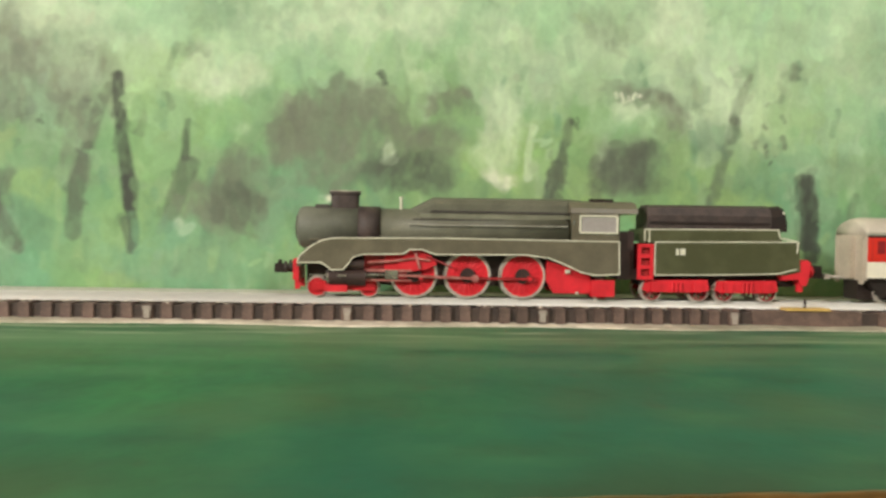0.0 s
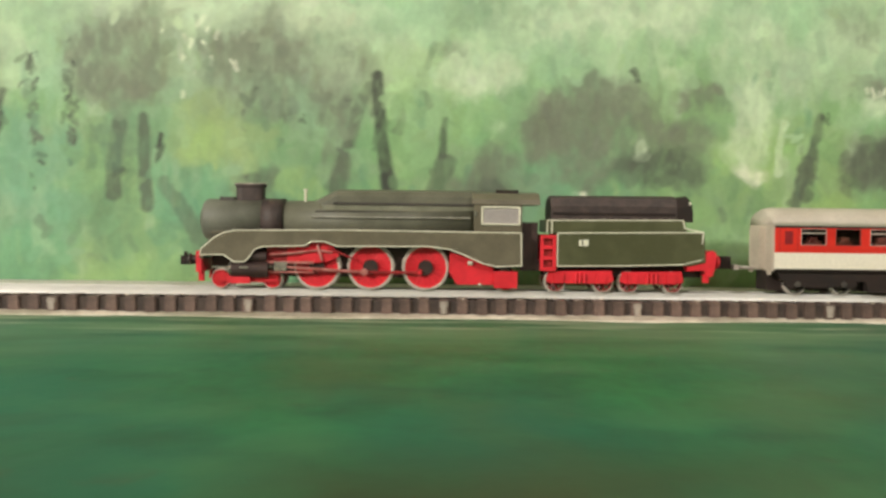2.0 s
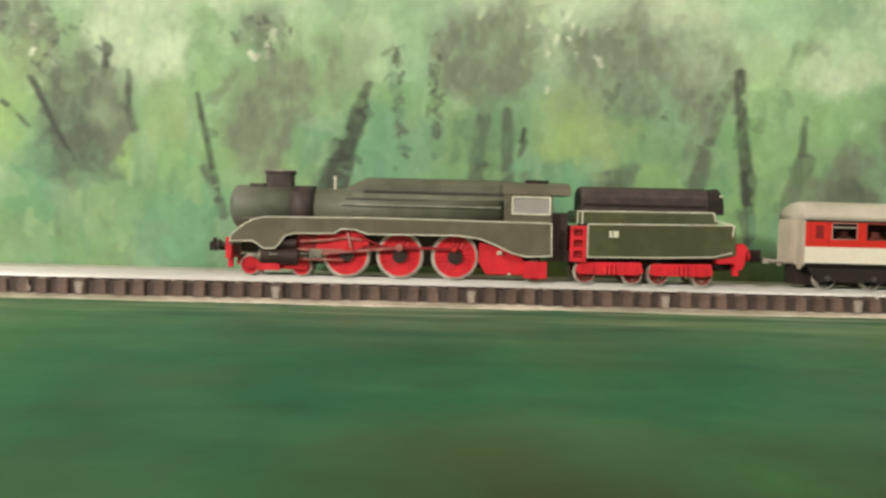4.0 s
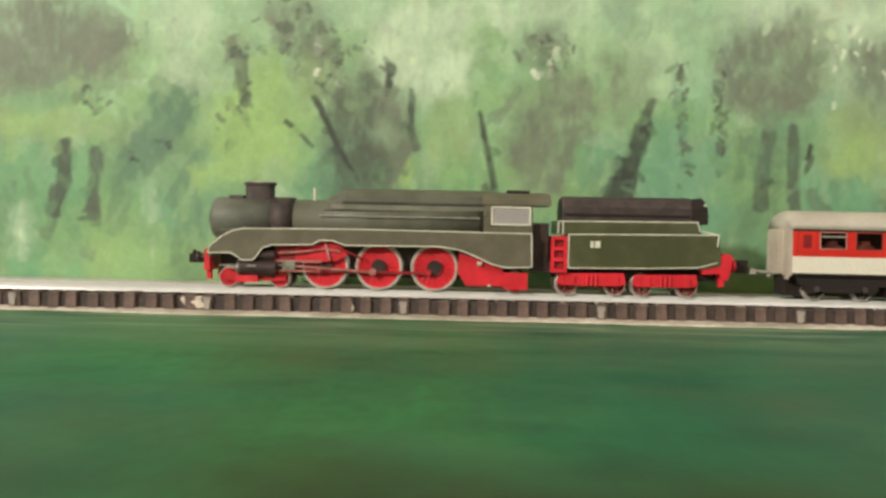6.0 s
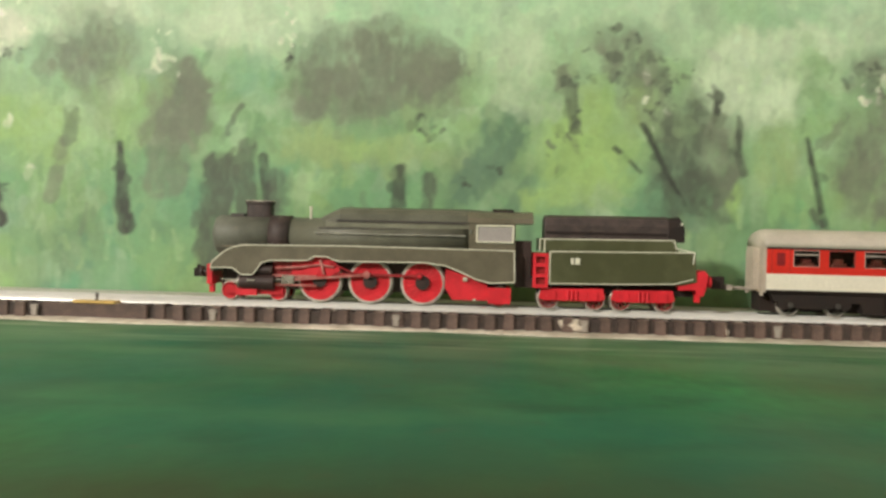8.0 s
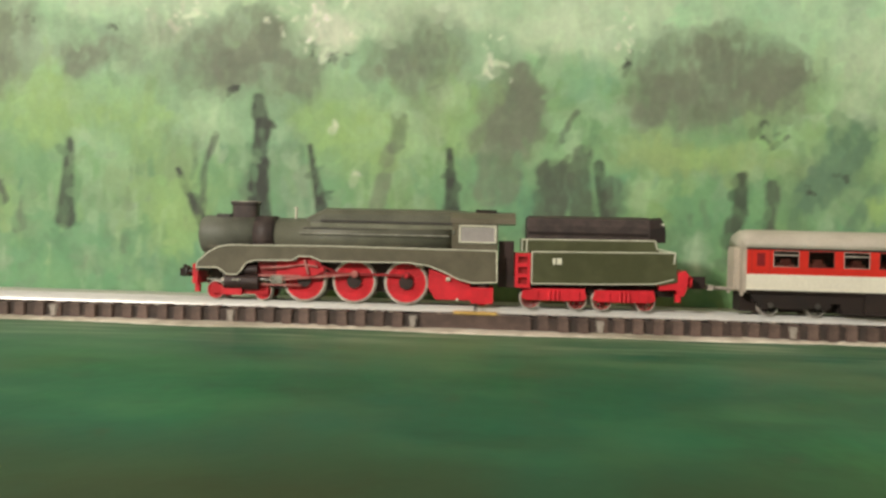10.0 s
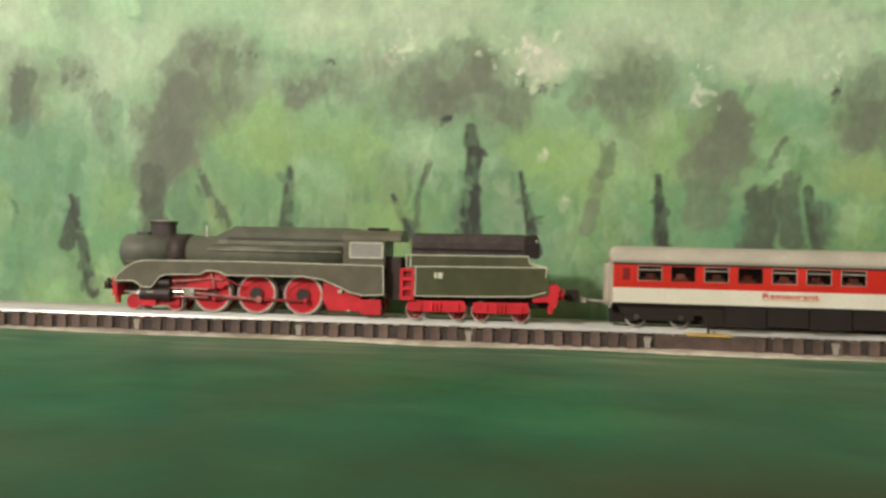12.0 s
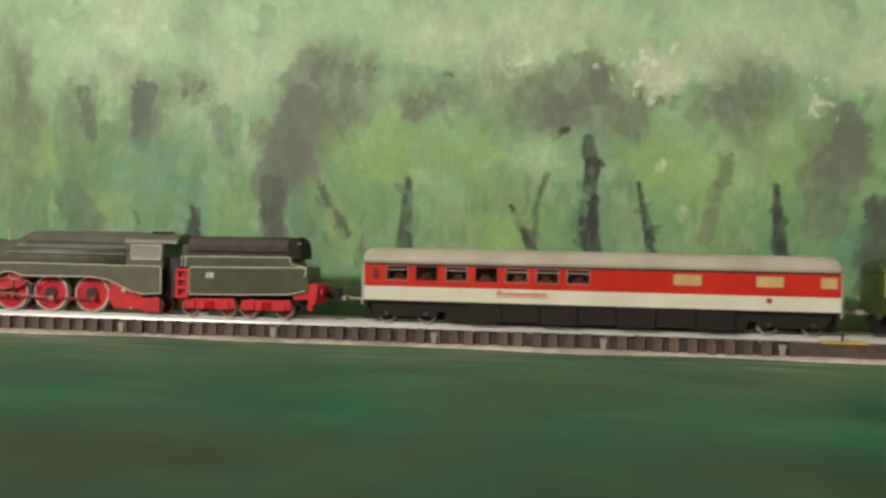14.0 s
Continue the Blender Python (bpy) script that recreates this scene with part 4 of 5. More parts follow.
# ---------------------------------------------------------------- the train
def wheelset(parent, x, r, spokes, y_face, colour, flange=True, back=None, crank=0.0, hub=False):
    """An axle with its two wheels, about the y axis; steel tyres as a part of their own."""
    bm = bmesh.new()
    for s in (-1, 1):
        f = s * y_face
        b = s * (y_face - 2.6)
        ring(bm, min(f, b), max(f, b), r * 0.80, r * 0.93)
        rod(bm, (0, b, 0), (0, f + s * 0.5, 0), r * 0.22, 16)
        for i in range(spokes):
            a = 2 * math.pi * i / spokes
            p = Vector((math.cos(a), 0, math.sin(a)))
            rod(bm, p * r * 0.18 + Vector((0, (f + b) / 2, 0)), p * r * 0.84 + Vector((0, (f + b) / 2, 0)), r * (0.075 if spokes > 8 else 0.10), 6)
        if crank:
            rod(bm, (crank, f, 0), (crank, f + s * 3.4, 0), 1.1, 10)
            n = 9
            pts = [(-r * 0.80 * math.cos(a), r * 0.80 * math.sin(a)) for a in [(-0.75 + 1.5 * i / n) for i in range(n + 1)]]
            prism(bm, pts, min(f, f - s * 2.0), max(f, f - s * 2.0))
    rod(bm, (0, -y_face + 1, 0), (0, y_face - 1, 0), r * 0.1 + 0.6, 10)
    ws = part("wheelset", finish(bm), colour, parent, at=(x, 0, RAIL_TOP + r))
    bm = bmesh.new()
    for s in (-1, 1):
        f, b = s * (y_face + 0.15), s * (y_face - 2.7)
        ring(bm, min(f, b), max(f, b), r * 0.905, r)
        ring(bm, min(b, b - s * 0.7), max(b, b - s * 0.7), r * 0.9, r + 0.7)
    part("tyre", finish(bm), TYRE, ws, "bright steel tyre")
    if back:
        bm = bmesh.new()
        for s in (-1, 1):
            b = s * (y_face - 1.2)
            rod(bm, (0, b, 0), (0, b + s * 0.6, 0), r * 0.86, 28)
        part("web", finish(bm), back, ws, "red wheel web")
    if hub:
        for s in (-1, 1):
            bm = rod(bmesh.new(), (0, s * y_face, 0), (0, s * (y_face + 0.9), 0), r * 0.33, 18)
            box(bm, -0.2, CRANK + 1.2, min(s * y_face, s * (y_face + 0.8)), max(s * y_face, s * (y_face + 0.8)), -1.5, 1.5)
            part("hub", finish(bm), FRAME, ws, "dark hub and crank")
    ROLLING.append((ws, x, r))
    return ws


ROLLING = []
CRANK = 4.3
DRIVER_R = 12.7


def both_sides(bm, fn):
    for s in (-1, 1):
        fn(bm, s)
    return bm


def locomotive():
    root = thing("steam_locomotive", "olive green streamlined model steam locomotive with red wheels", "locomotive")
    P = lambda name, bm, mat, label="": part(name, bm, mat, root, label)
    # boiler with smokebox, band and barrel
    P("smokebox", finish(loft(bmesh.new(), [disc(-1.6, 8.6, 0, 51.5), disc(-0.9, 10.4, 0, 51.5), disc(0.8, 11.6, 0, 51.5), disc(32, 11.8, 0, 51.5)]), smooth=True), GREY_GREEN, "grey smokebox")
    P("smokebox_door", finish(loft(bmesh.new(), [disc(-3.0, 3, 0, 51.5), disc(-2.5, 6.6, 0, 51.5), disc(-1.5, 7.2, 0, 51.5)]), smooth=True), DARK)
    P("boiler_band", finish(loft(bmesh.new(), [disc(32, 12.1, 0, 51.5), disc(44, 12.1, 0, 51.5)]), 0.2, True), COAL, "brown-black boiler band")
    P("boiler", finish(loft(bmesh.new(), [disc(44, 11.3, 0, 51.3), disc(90, 11.6, 0, 51.3), disc(152, 12.4, 0, 51.0)]), smooth=True), BOILER)
    # casing over the boiler
    def hump(x, top, w):
        return [(x, -w, 58), (x, -w, top - 4), (x, -w * 0.75, top - 1.2), (x, 0, top), (x, w * 0.75, top - 1.2), (x, w, top - 4), (x, w, 58)]
    P("casing", finish(loft(bmesh.new(), [hump(60, 62.4, 5.5), hump(68, 66.5, 7.5), hump(74, 69.3, 8.4), hump(150, 69.6, 8.8), hump(158, 69.0, 8.8)])), BOILER)
    bm = bmesh.new()
    for s in (-1, 1):
        box(bm, 72, 156, s * 9.0 - 0.4, s * 9.0 + 0.4, 60.6, 61.8)
    P("casing_ledge", finish(bm, 0.15), DARK)
    # raised tier's highlight put into paler olive, the shade below into a dark line
    for s in (-1, 1):
        strip = P("casing_highlight", finish(box(bmesh.new(), 66, 150, s * 9.6 - 0.6, s * 9.6 + 0.6, 57.4, 60.2), 0.3), OLIVE_HIGHLIGHT, "raised strip along the boiler casing, paler olive as its highlight")
        part("shade_line", finish(box(bmesh.new(), 62, 150, s * 10.0 - 0.5, s * 10.0 + 0.5, 56.2, 57.0), 0.1), DARK, strip, "dark line put in as the shade under the strip")
    chimney = P("chimney", finish(chimney_mesh()), COAL, "brown-black oblong chimney")
    # tan ring: the highlight along the chimney's top edge, put into the colour
    part("rim", finish(wire(bmesh.new(), [(24.3 + 8.6 * math.cos(a), 5.6 * math.sin(a), 71.7) for a in [2 * math.pi * i / 20 for i in range(20)]], 0.4, True)), CLIP, chimney, "tan ring painting the highlight on the chimney lip")
    P("step", finish(box(bmesh.new(), 8, 16, -5, 5, 62.2, 64.2), 0.4), DARK)
    P("whistle", finish(rod(rod(bmesh.new(), (55.6, -3, 61.5), (55.6, -3, 67.8), 0.8), (55.6, -3, 67.8), (55.6, -3, 69.2), 1.1)), CREAM, "pale brass whistle")
    bm = bmesh.new()
    for s in (-1, 1):
        wire(bm, [(74, s * 12.0, 53.4), (148, s * 12.9, 53.8)], 0.55)
        wire(bm, [(60, s * 11.9, 53.6), (74, s * 12.0, 53.4)], 0.55)
        for x in (76, 94, 112, 130, 147):
            rod(bm, (x, s * 10.8, 53.4), (x, s * 12.5, 53.5), 0.4, 6)
    P("handrail", finish(bm), PIPE_GREY, "thin grey handrail along the boiler")
    # skirts with their cream lining
    skirt = [(0, 32), (1, 35.5), (8, 41.6), (13, 44.2), (19, 45.6), (79, 46.4), (176, 46), (176.5, 28), (163, 27.3), (155, 29), (145, 33.5), (137, 36.5),
             (125, 38), (75, 37.5), (68, 40), (61, 40), (57, 37.5), (35, 37), (30, 35.4), (27, 31), (24.6, 28.5), (18.5, 28.4), (15, 31), (12.7, 32.4)]
    for s in (-1, 1):
        y0, y1 = sorted((s * 15.2, s * 16.5))
        sk = P("skirt", finish(prism(bmesh.new(), skirt, y0, y1), 0.2), GREEN, "olive green side skirt")
        part("lining", finish(wire(bmesh.new(), [(x, s * 16.5, z) for x, z in skirt], 0.42, True)), CREAM, sk, "cream lining along the skirt")
    P("running_board", finish(box(bmesh.new(), 6, 176, -15.3, 15.3, 44.2, 45.2), 0.2), GREEN)
    nose = lambda y: [(-0.5, y, 30), (0.2, y, 34), (5, y, 41), (16, y, 45), (16, y, 43), (6, y, 39), (2, y, 34), (1.5, y, 30)]
    P("front_apron", finish(loft(bmesh.new(), [nose(-15.2), nose(-8), nose(8), nose(15.2)])), GREEN)
    # cab
    P("cab", finish(box(bmesh.new(), 150, 176.5, -14.9, 14.9, 45.2, 62), 0.4), GREEN)
    arch = [(-15.6, 61.5), (-14.6, 64.2), (-9, 67.6), (0, 68.8), (9, 67.6), (14.6, 64.2), (15.6, 61.5)]
    P("cab_roof", finish(loft(bmesh.new(), [[(x, a, b) for a, b in arch] for x in (149, 186.5)]), 0.2), GREEN)
    P("roof_vent", finish(box(bmesh.new(), 163, 175.5, -4, 4, 68.0, 70.0), 0.4), BLACK)
    for s in (-1, 1):
        w = P("cab_window", finish(box(bmesh.new(), 154.5, 175.2, s * 15.05 - 0.25, s * 15.05 + 0.25, 50.6, 60.0), 0.1), WINDOW_GREY, "grey glazed cab window")
        part("window_frame", finish(wire(bmesh.new(), [(154.5, s * 15.4, 50.6), (175.2, s * 15.4, 50.6), (175.2, s * 15.4, 60.0), (154.5, s * 15.4, 60.0)], 0.6, True)), CREAM, w, "cream window frame")
        part("window_bar", finish(rod(bmesh.new(), (151.0, s * 15.1, 55), (151.0, s * 15.1, 57.5), 0.8)), GREY_GREEN, w)
    bm = bmesh.new()
    for y in (-9, 9):
        box(bm, 177.0, 186.0, y - 0.8, y + 0.8, 27, 52)
    box(bm, 177.0, 188.5, -10, 10, 25.0, 31.0)
    P("cab_back", finish(bm, 0.3), FRAME, "reddish black bellows between cab and tender")
    # front end
    P("buffer_beam", finish(box(bmesh.new(), -2.4, 0.6, -15, 15, 22.5, 34), 0.5), RED, "red buffer beam")
    P("rail_guard", finish(both_sides(bmesh.new(), lambda b, s: box(b, -1.6, 1.0, s * 11 - 1.6, s * 11 + 1.6, 17.5, 22.5)), 0.3), RED)
    for s in (-1, 1):
        P("buffer", finish(rod(rod(bmesh.new(), (-2.4, s * 10, 29.5), (-6.5, s * 10, 29.5), 1.6, 14), (-6.5, s * 10, 29.5), (-7.6, s * 10, 29.5), 3.2, 18)), DARK)
    bm = rod(bmesh.new(), (-2.4, 0, 27.5), (-9.0, 0, 27.8), 1.6)
    box(bm, -14, -8.2, -4.4, 4.4, 26.0, 31.0)
    rod(bm, (-11, -4.4, 31.0), (-11, -4.4, 33.2), 1.1)
    P("coupler", finish(bm, 0.3), BLACK, "black front coupler")
    # frames, cylinders and valve gear
    P("main_frame", finish(box(bmesh.new(), 4, 172, -5.4, 5.4, 20, 45)), FRAME)
    for s in (-1, 1):
        cyl = bmesh.new()
        yc = s * 12.4
        rod(cyl, (17, yc, 24.2), (37, yc, 24.2), 4.6, 22)
        rod(cyl, (18, yc, 31.2), (36, yc, 31.2), 3.0, 18)
        box(cyl, 19, 35, min(yc, yc - s * 4), max(yc, yc - s * 4), 22, 34)
        c = P("cylinder", finish(cyl), FRAME, "reddish black steam cylinder")
        bm = rod(bmesh.new(), (15.6, yc, 24.2), (17, yc, 24.2), 4.0, 20)
        for z in (25.4,):
            box(bm, 6.5, 16.5, s * 15.6 - 0.4, s * 15.6 + 0.4, z - 0.45, z + 0.45)
            box(bm, 22, 26.5, s * 17.0 - 0.5, s * 17.0 + 0.5, z - 0.5, z + 0.5)
        part("cylinder_cover", finish(bm), STEEL, c, "bright cylinder cover")
        P("front_step", finish(box(bmesh.new(), 14.5, 27, s * 13 - 1.4, s * 13 + 1.4, 16.4, 20.4), 0.3), RED, "red step below the cylinder")
        for za, zb in ((27.6, 28.9), (22.4, 23.5)):
            P("slide_bar", finish(box(bmesh.new(), 36, 62, s * 13.4 - 0.7, s * 13.4 + 0.7, za, zb), 0.15), ROD, "metal slide bar")
        link = [(54, 30.5), (58, 36), (61, 39.6), (68, 39.6), (73, 36.5), (76, 32), (70, 29), (62, 28)]
        P("valve_bracket", finish(prism(bmesh.new(), link, *sorted((s * 12.2, s * 13.4))), 0.25), RED, "red valve gear bracket")
        bm = wire(bmesh.new(), [(38, s * 14.2, 32.5), (52, s * 14.2, 33.5), (64, s * 14.2, 35.2), (72, s * 14.2, 34)], 0.7)
        P("valve_rod", finish(bm), ROD, "thin reddish metal valve rod")
        P("combination_lever", finish(rod(bmesh.new(), (64, s * 14.2, 38), (66.5, s * 14.2, 29.5), 0.8)), ROD, "short reddish metal lever")
        P("return_crank_rod", finish(rod(bmesh.new(), (70, s * 13.8, 36.5), (84, s * 13.8, 30.5), 0.6)), DEEP_RED, "dark red return crank rod")
        bm = box(bmesh.new(), 36, 47, s * 11.4 - 0.6, s * 11.4 + 0.6, 29.0, 37)
        P("gear_plate", finish(bm, 0.2), DEEP_RED, "dark red plate behind the valve gear")
        P("gear_bracket", finish(box(bmesh.new(), 47, 60, s * 11.8 - 0.6, s * 11.8 + 0.6, 28.0, 37), 0.4), RED, "bright red bracket behind the valve gear")
        ash = [(137, 35), (146, 32), (161, 27), (162, 17), (141, 17), (136.5, 24)]
        P("ash_pan", finish(prism(bmesh.new(), ash, *sorted((s * 8.0, s * 12.5))), 0.3), RED, "red ash pan side")
        P("axle_cover", finish(box(bmesh.new(), 161.5, 174.5, s * 13 - 1.2, s * 13 + 1.2, 15.4, 24.6), 0.8), RED, "red trailing axle cover")
        P("bogie_frame", finish(box(bmesh.new(), 8, 42, s * 11.0 - 0.8, s * 11.0 + 0.8, 17.0, 22.0), 0.4), WEB_RED, "red bogie frame")
        bm = bmesh.new()
        rod(bm, (147, s * 13.0, 29.0), (149.5, s * 13.0, 29.0), 1.2)
        rod(bm, (153, s * 13, 17.2), (154.5, s * 13, 17.2), 0.8)
        P("pipe_end", finish(bm), CREAM)
    for x in (10.2, 38.6):
        wheelset(root, x, 5.4, 8, 10.4, RED, back=WEB_RED)
    for x in (63.4, 93.0, 123.6):
        wheelset(root, x, DRIVER_R, 18, 10.6, RED, back=WEB_RED, crank=CRANK, hub=True)
    wheelset(root, 168, 5.6, 8, 10.4, RED, back=WEB_RED)
    # rods that work
    for s in (-1, 1):
        bm = bmesh.new()
        for x in (-29.6, 0, 30.6):
            rod(bm, (x, s * 11.6, 0), (x, s * 12.9, 0), 2.0, 16)
        for a, b in ((-29.6, 0), (0, 30.6)):
            box(bm, a, b, s * 12.25 - 0.5, s * 12.25 + 0.5, -0.7, 0.7)
        cr = part("coupling_rod", finish(bm), DEEP_RED, root, "dark red coupling rod", (93.0, 0, RAIL_TOP + DRIVER_R))
        RODS.append((cr, s))
        bm = bmesh.new()
        rod(bm, (0, s * 13.0, 0), (0, s * 14.3, 0), 2.1, 16)
        rod(bm, (-46, s * 13.0, 0), (-46, s * 14.3, 0), 1.7, 14)
        box(bm, -46, 0, s * 13.65 - 0.5, s * 13.65 + 0.5, -0.7, 0.7)
        mr = part("main_rod", finish(bm), ROD, root, "metal main rod", (93.0, 0, RAIL_TOP + DRIVER_R))
        MAINS.append((mr, s))
        bm = box(bmesh.new(), -3.5, 3.5, s * 13.4 - 1.3, s * 13.4 + 1.3, -2.4, 2.6)
        rod(bm, (-18, s * 13.4, 0), (-3, s * 13.4, 0), 0.7)
        ch = part("crosshead", finish(bm, 0.3), STEEL, root, "bright crosshead with piston rod", (47.0, 0, 25.9))
        HEADS.append((ch, s))
    return root


RODS, MAINS, HEADS = [], [], []


def chimney_mesh():
    bm = bmesh.new()
    def oval(z, rx, ry):
        return [(24.3 + rx * math.copysign(abs(math.cos(a)) ** 0.5, math.cos(a)), ry * math.copysign(abs(math.sin(a)) ** 0.5, math.sin(a)), z)
                for a in [2 * math.pi * i / 24 for i in range(24)]]
    return loft(bm, [oval(60, 7.8, 5.0), oval(69.6, 7.8, 5.0), oval(70.2, 8.6, 5.6), oval(71.6, 8.6, 5.6), oval(71.6, 7.0, 4.2), oval(67.5, 6.8, 4.0)])


def tender():
    root = thing("tender", "olive green model tender with cream lining and red bogies", "tender")
    P = lambda name, bm, mat, label="": part(name, bm, mat, root, label)
    side = [(190, 46.5), (190, 53.6), (266, 54.4), (268, 47.6), (277.5, 47.6), (278.5, 31), (270, 29), (196, 27.6), (196, 46.5)]
    P("body", finish(prism(bmesh.new(), side, -15.8, 15.8), 0.3), TENDER_GREEN)
    for s in (-1, 1):
        y = s * 15.9
        bm = wire(bmesh.new(), [(190.4, y, 46.6), (190.4, y, 53.2), (265.5, y, 54.0), (266.5, y, 49.6), (277, y, 47.4), (276.4, y, 41)], 0.42)
        wire(bm, [(196.3, y, 28.2), (196.3, y, 46.2), (277, y, 47.4)], 0.42)
        wire(bm, [(196.3, y, 28.0), (236, y, 28.6), (266, y, 29.6), (276.5, y, 32.4)], 0.36)
        P("lining", finish(bm), CREAM, "cream lining on the tender side")
        n = P("side_plate", finish(box(bmesh.new(), 207.6, 213.8, s * 15.9 - 0.2, s * 15.9 + 0.2, 38.6, 43.2), 0.1), TENDER_GREEN, "small green plate")
        for xa, xb in ((208.0, 209.6), (210.3, 213.2)):
            part("plate_mark", finish(box(bmesh.new(), xa, xb, s * 16.2 - 0.1, s * 16.2 + 0.1, 39.2, 42.8)), CREAM, n, "cream bar on the plate")
        bm = bmesh.new()
        for x in (187.6, 194.6):
            box(bm, x - 0.9, x + 0.9, s * 15.4 - 0.9, s * 15.4 + 0.9, 25.5, 45.2)
        for z in (26.4, 32.4, 38.4, 44.2):
            box(bm, 187.6, 194.6, s * 15.2 - 1.0, s * 15.2 + 1.0, z - 1.0, z + 1.0)
        lad = P("ladder", finish(bm), RED, "red steps at the tender front")
        part("back_plate", finish(box(bmesh.new(), 187.6, 194.6, s * 13.6 - 0.4, s * 13.6 + 0.4, 25.8, 45)), DEEP_RED, lad)
        P("side_rail", finish(rod(bmesh.new(), (193, s * 15.6, 46), (193, s * 15.6, 53), 0.5)), CREAM)
        P("buffer", finish(rod(rod(bmesh.new(), (282.5, s * 10, 31), (286.0, s * 10, 31), 1.8, 14), (286.0, s * 10, 31), (287.4, s * 10, 31), 3.4, 18)), RED, "red rear buffer")
    hump = lambda x, t: [(x, -12.5, 53), (x, -12.5, t - 6), (x, -10.5, t - 1.6), (x, -5, t), (x, 5, t), (x, 10.5, t - 1.6), (x, 12.5, t - 6), (x, 12.5, 53)]
    P("bunker", finish(loft(bmesh.new(), [hump(193, 66), hump(194, 67.2), hump(262, 67.6), hump(263, 67.6)])), COAL, "brown-black bunker hood")
    P("bunker_end", finish(loft(bmesh.new(), [hump(263, 66.8), hump(270, 67.8), hump(272, 64)])), BLACK)
    P("filler", finish(rod(bmesh.new(), (266, -9, 62), (271, -11.5, 63.5), 0.9)), CREAM)
    P("bunker_ledge", finish(both_sides(bmesh.new(), lambda b, s: box(b, 194, 262, s * 12.7 - 0.5, s * 12.7 + 0.5, 56.5, 57.8)), 0.2), BLACK)
    P("under_frame", finish(box(bmesh.new(), 190, 278, -9, 9, 22, 28.5)), BLACK)
    beam = [(268, 29.5), (274, 32.5), (279, 36.5), (283, 37.5), (285, 35.5), (284, 27), (282.5, 23), (279.5, 23), (278, 26.5), (269, 26)]
    P("rear_beam", finish(prism(bmesh.new(), beam, -15, 15), 0.4), RED, "red rear buffer beam")
    P("rear_hook", finish(box(bmesh.new(), 278, 281, -14, -11.5, 19.5, 24), 0.3), RED)
    bm = rod(bmesh.new(), (283, 0, 29), (292, 0, 29.5), 1.6)
    box(bm, 289.5, 297, -4, 4, 26.8, 34.0)
    P("coupler", finish(bm, 0.4), BLACK, "black rear coupler")
    for a, b in ((190.5, 228), (231.5, 267)):
        for s in (-1, 1):
            prof = [(a, 19.6), (a + 1.2, 25.0), (b - 1.2, 25.6), (b, 20.0), (b - 3, 18.6), ((a + b) / 2 + 4, 18.4), ((a + b) / 2 - 4, 18.4), (a + 3, 18.4)]
            bf = P("bogie_frame", finish(prism(bmesh.new(), prof, *sorted((s * 12.0, s * 13.8))), 0.4), RED, "red bogie frame")
            for x in (a + 7, b - 7):
                part("axle_box", finish(box(bmesh.new(), x - 2.6, x + 2.6, s * 14.2 - 0.6, s * 14.2 + 0.6, 18.6, 24.0), 0.4), RED, bf)
            for x in ((a + b) / 2 - 2.4, (a + b) / 2, (a + b) / 2 + 2.4):
                part("spring", finish(rod(bmesh.new(), (x, s * 14.3, 18.6), (x, s * 14.3, 24), 0.9, 8)), RED, bf)
        for x in (a + 5.4, b - 5.6):
            wheelset(root, x, 5.7, 8, 11.8, DEEP_RED)
    return root


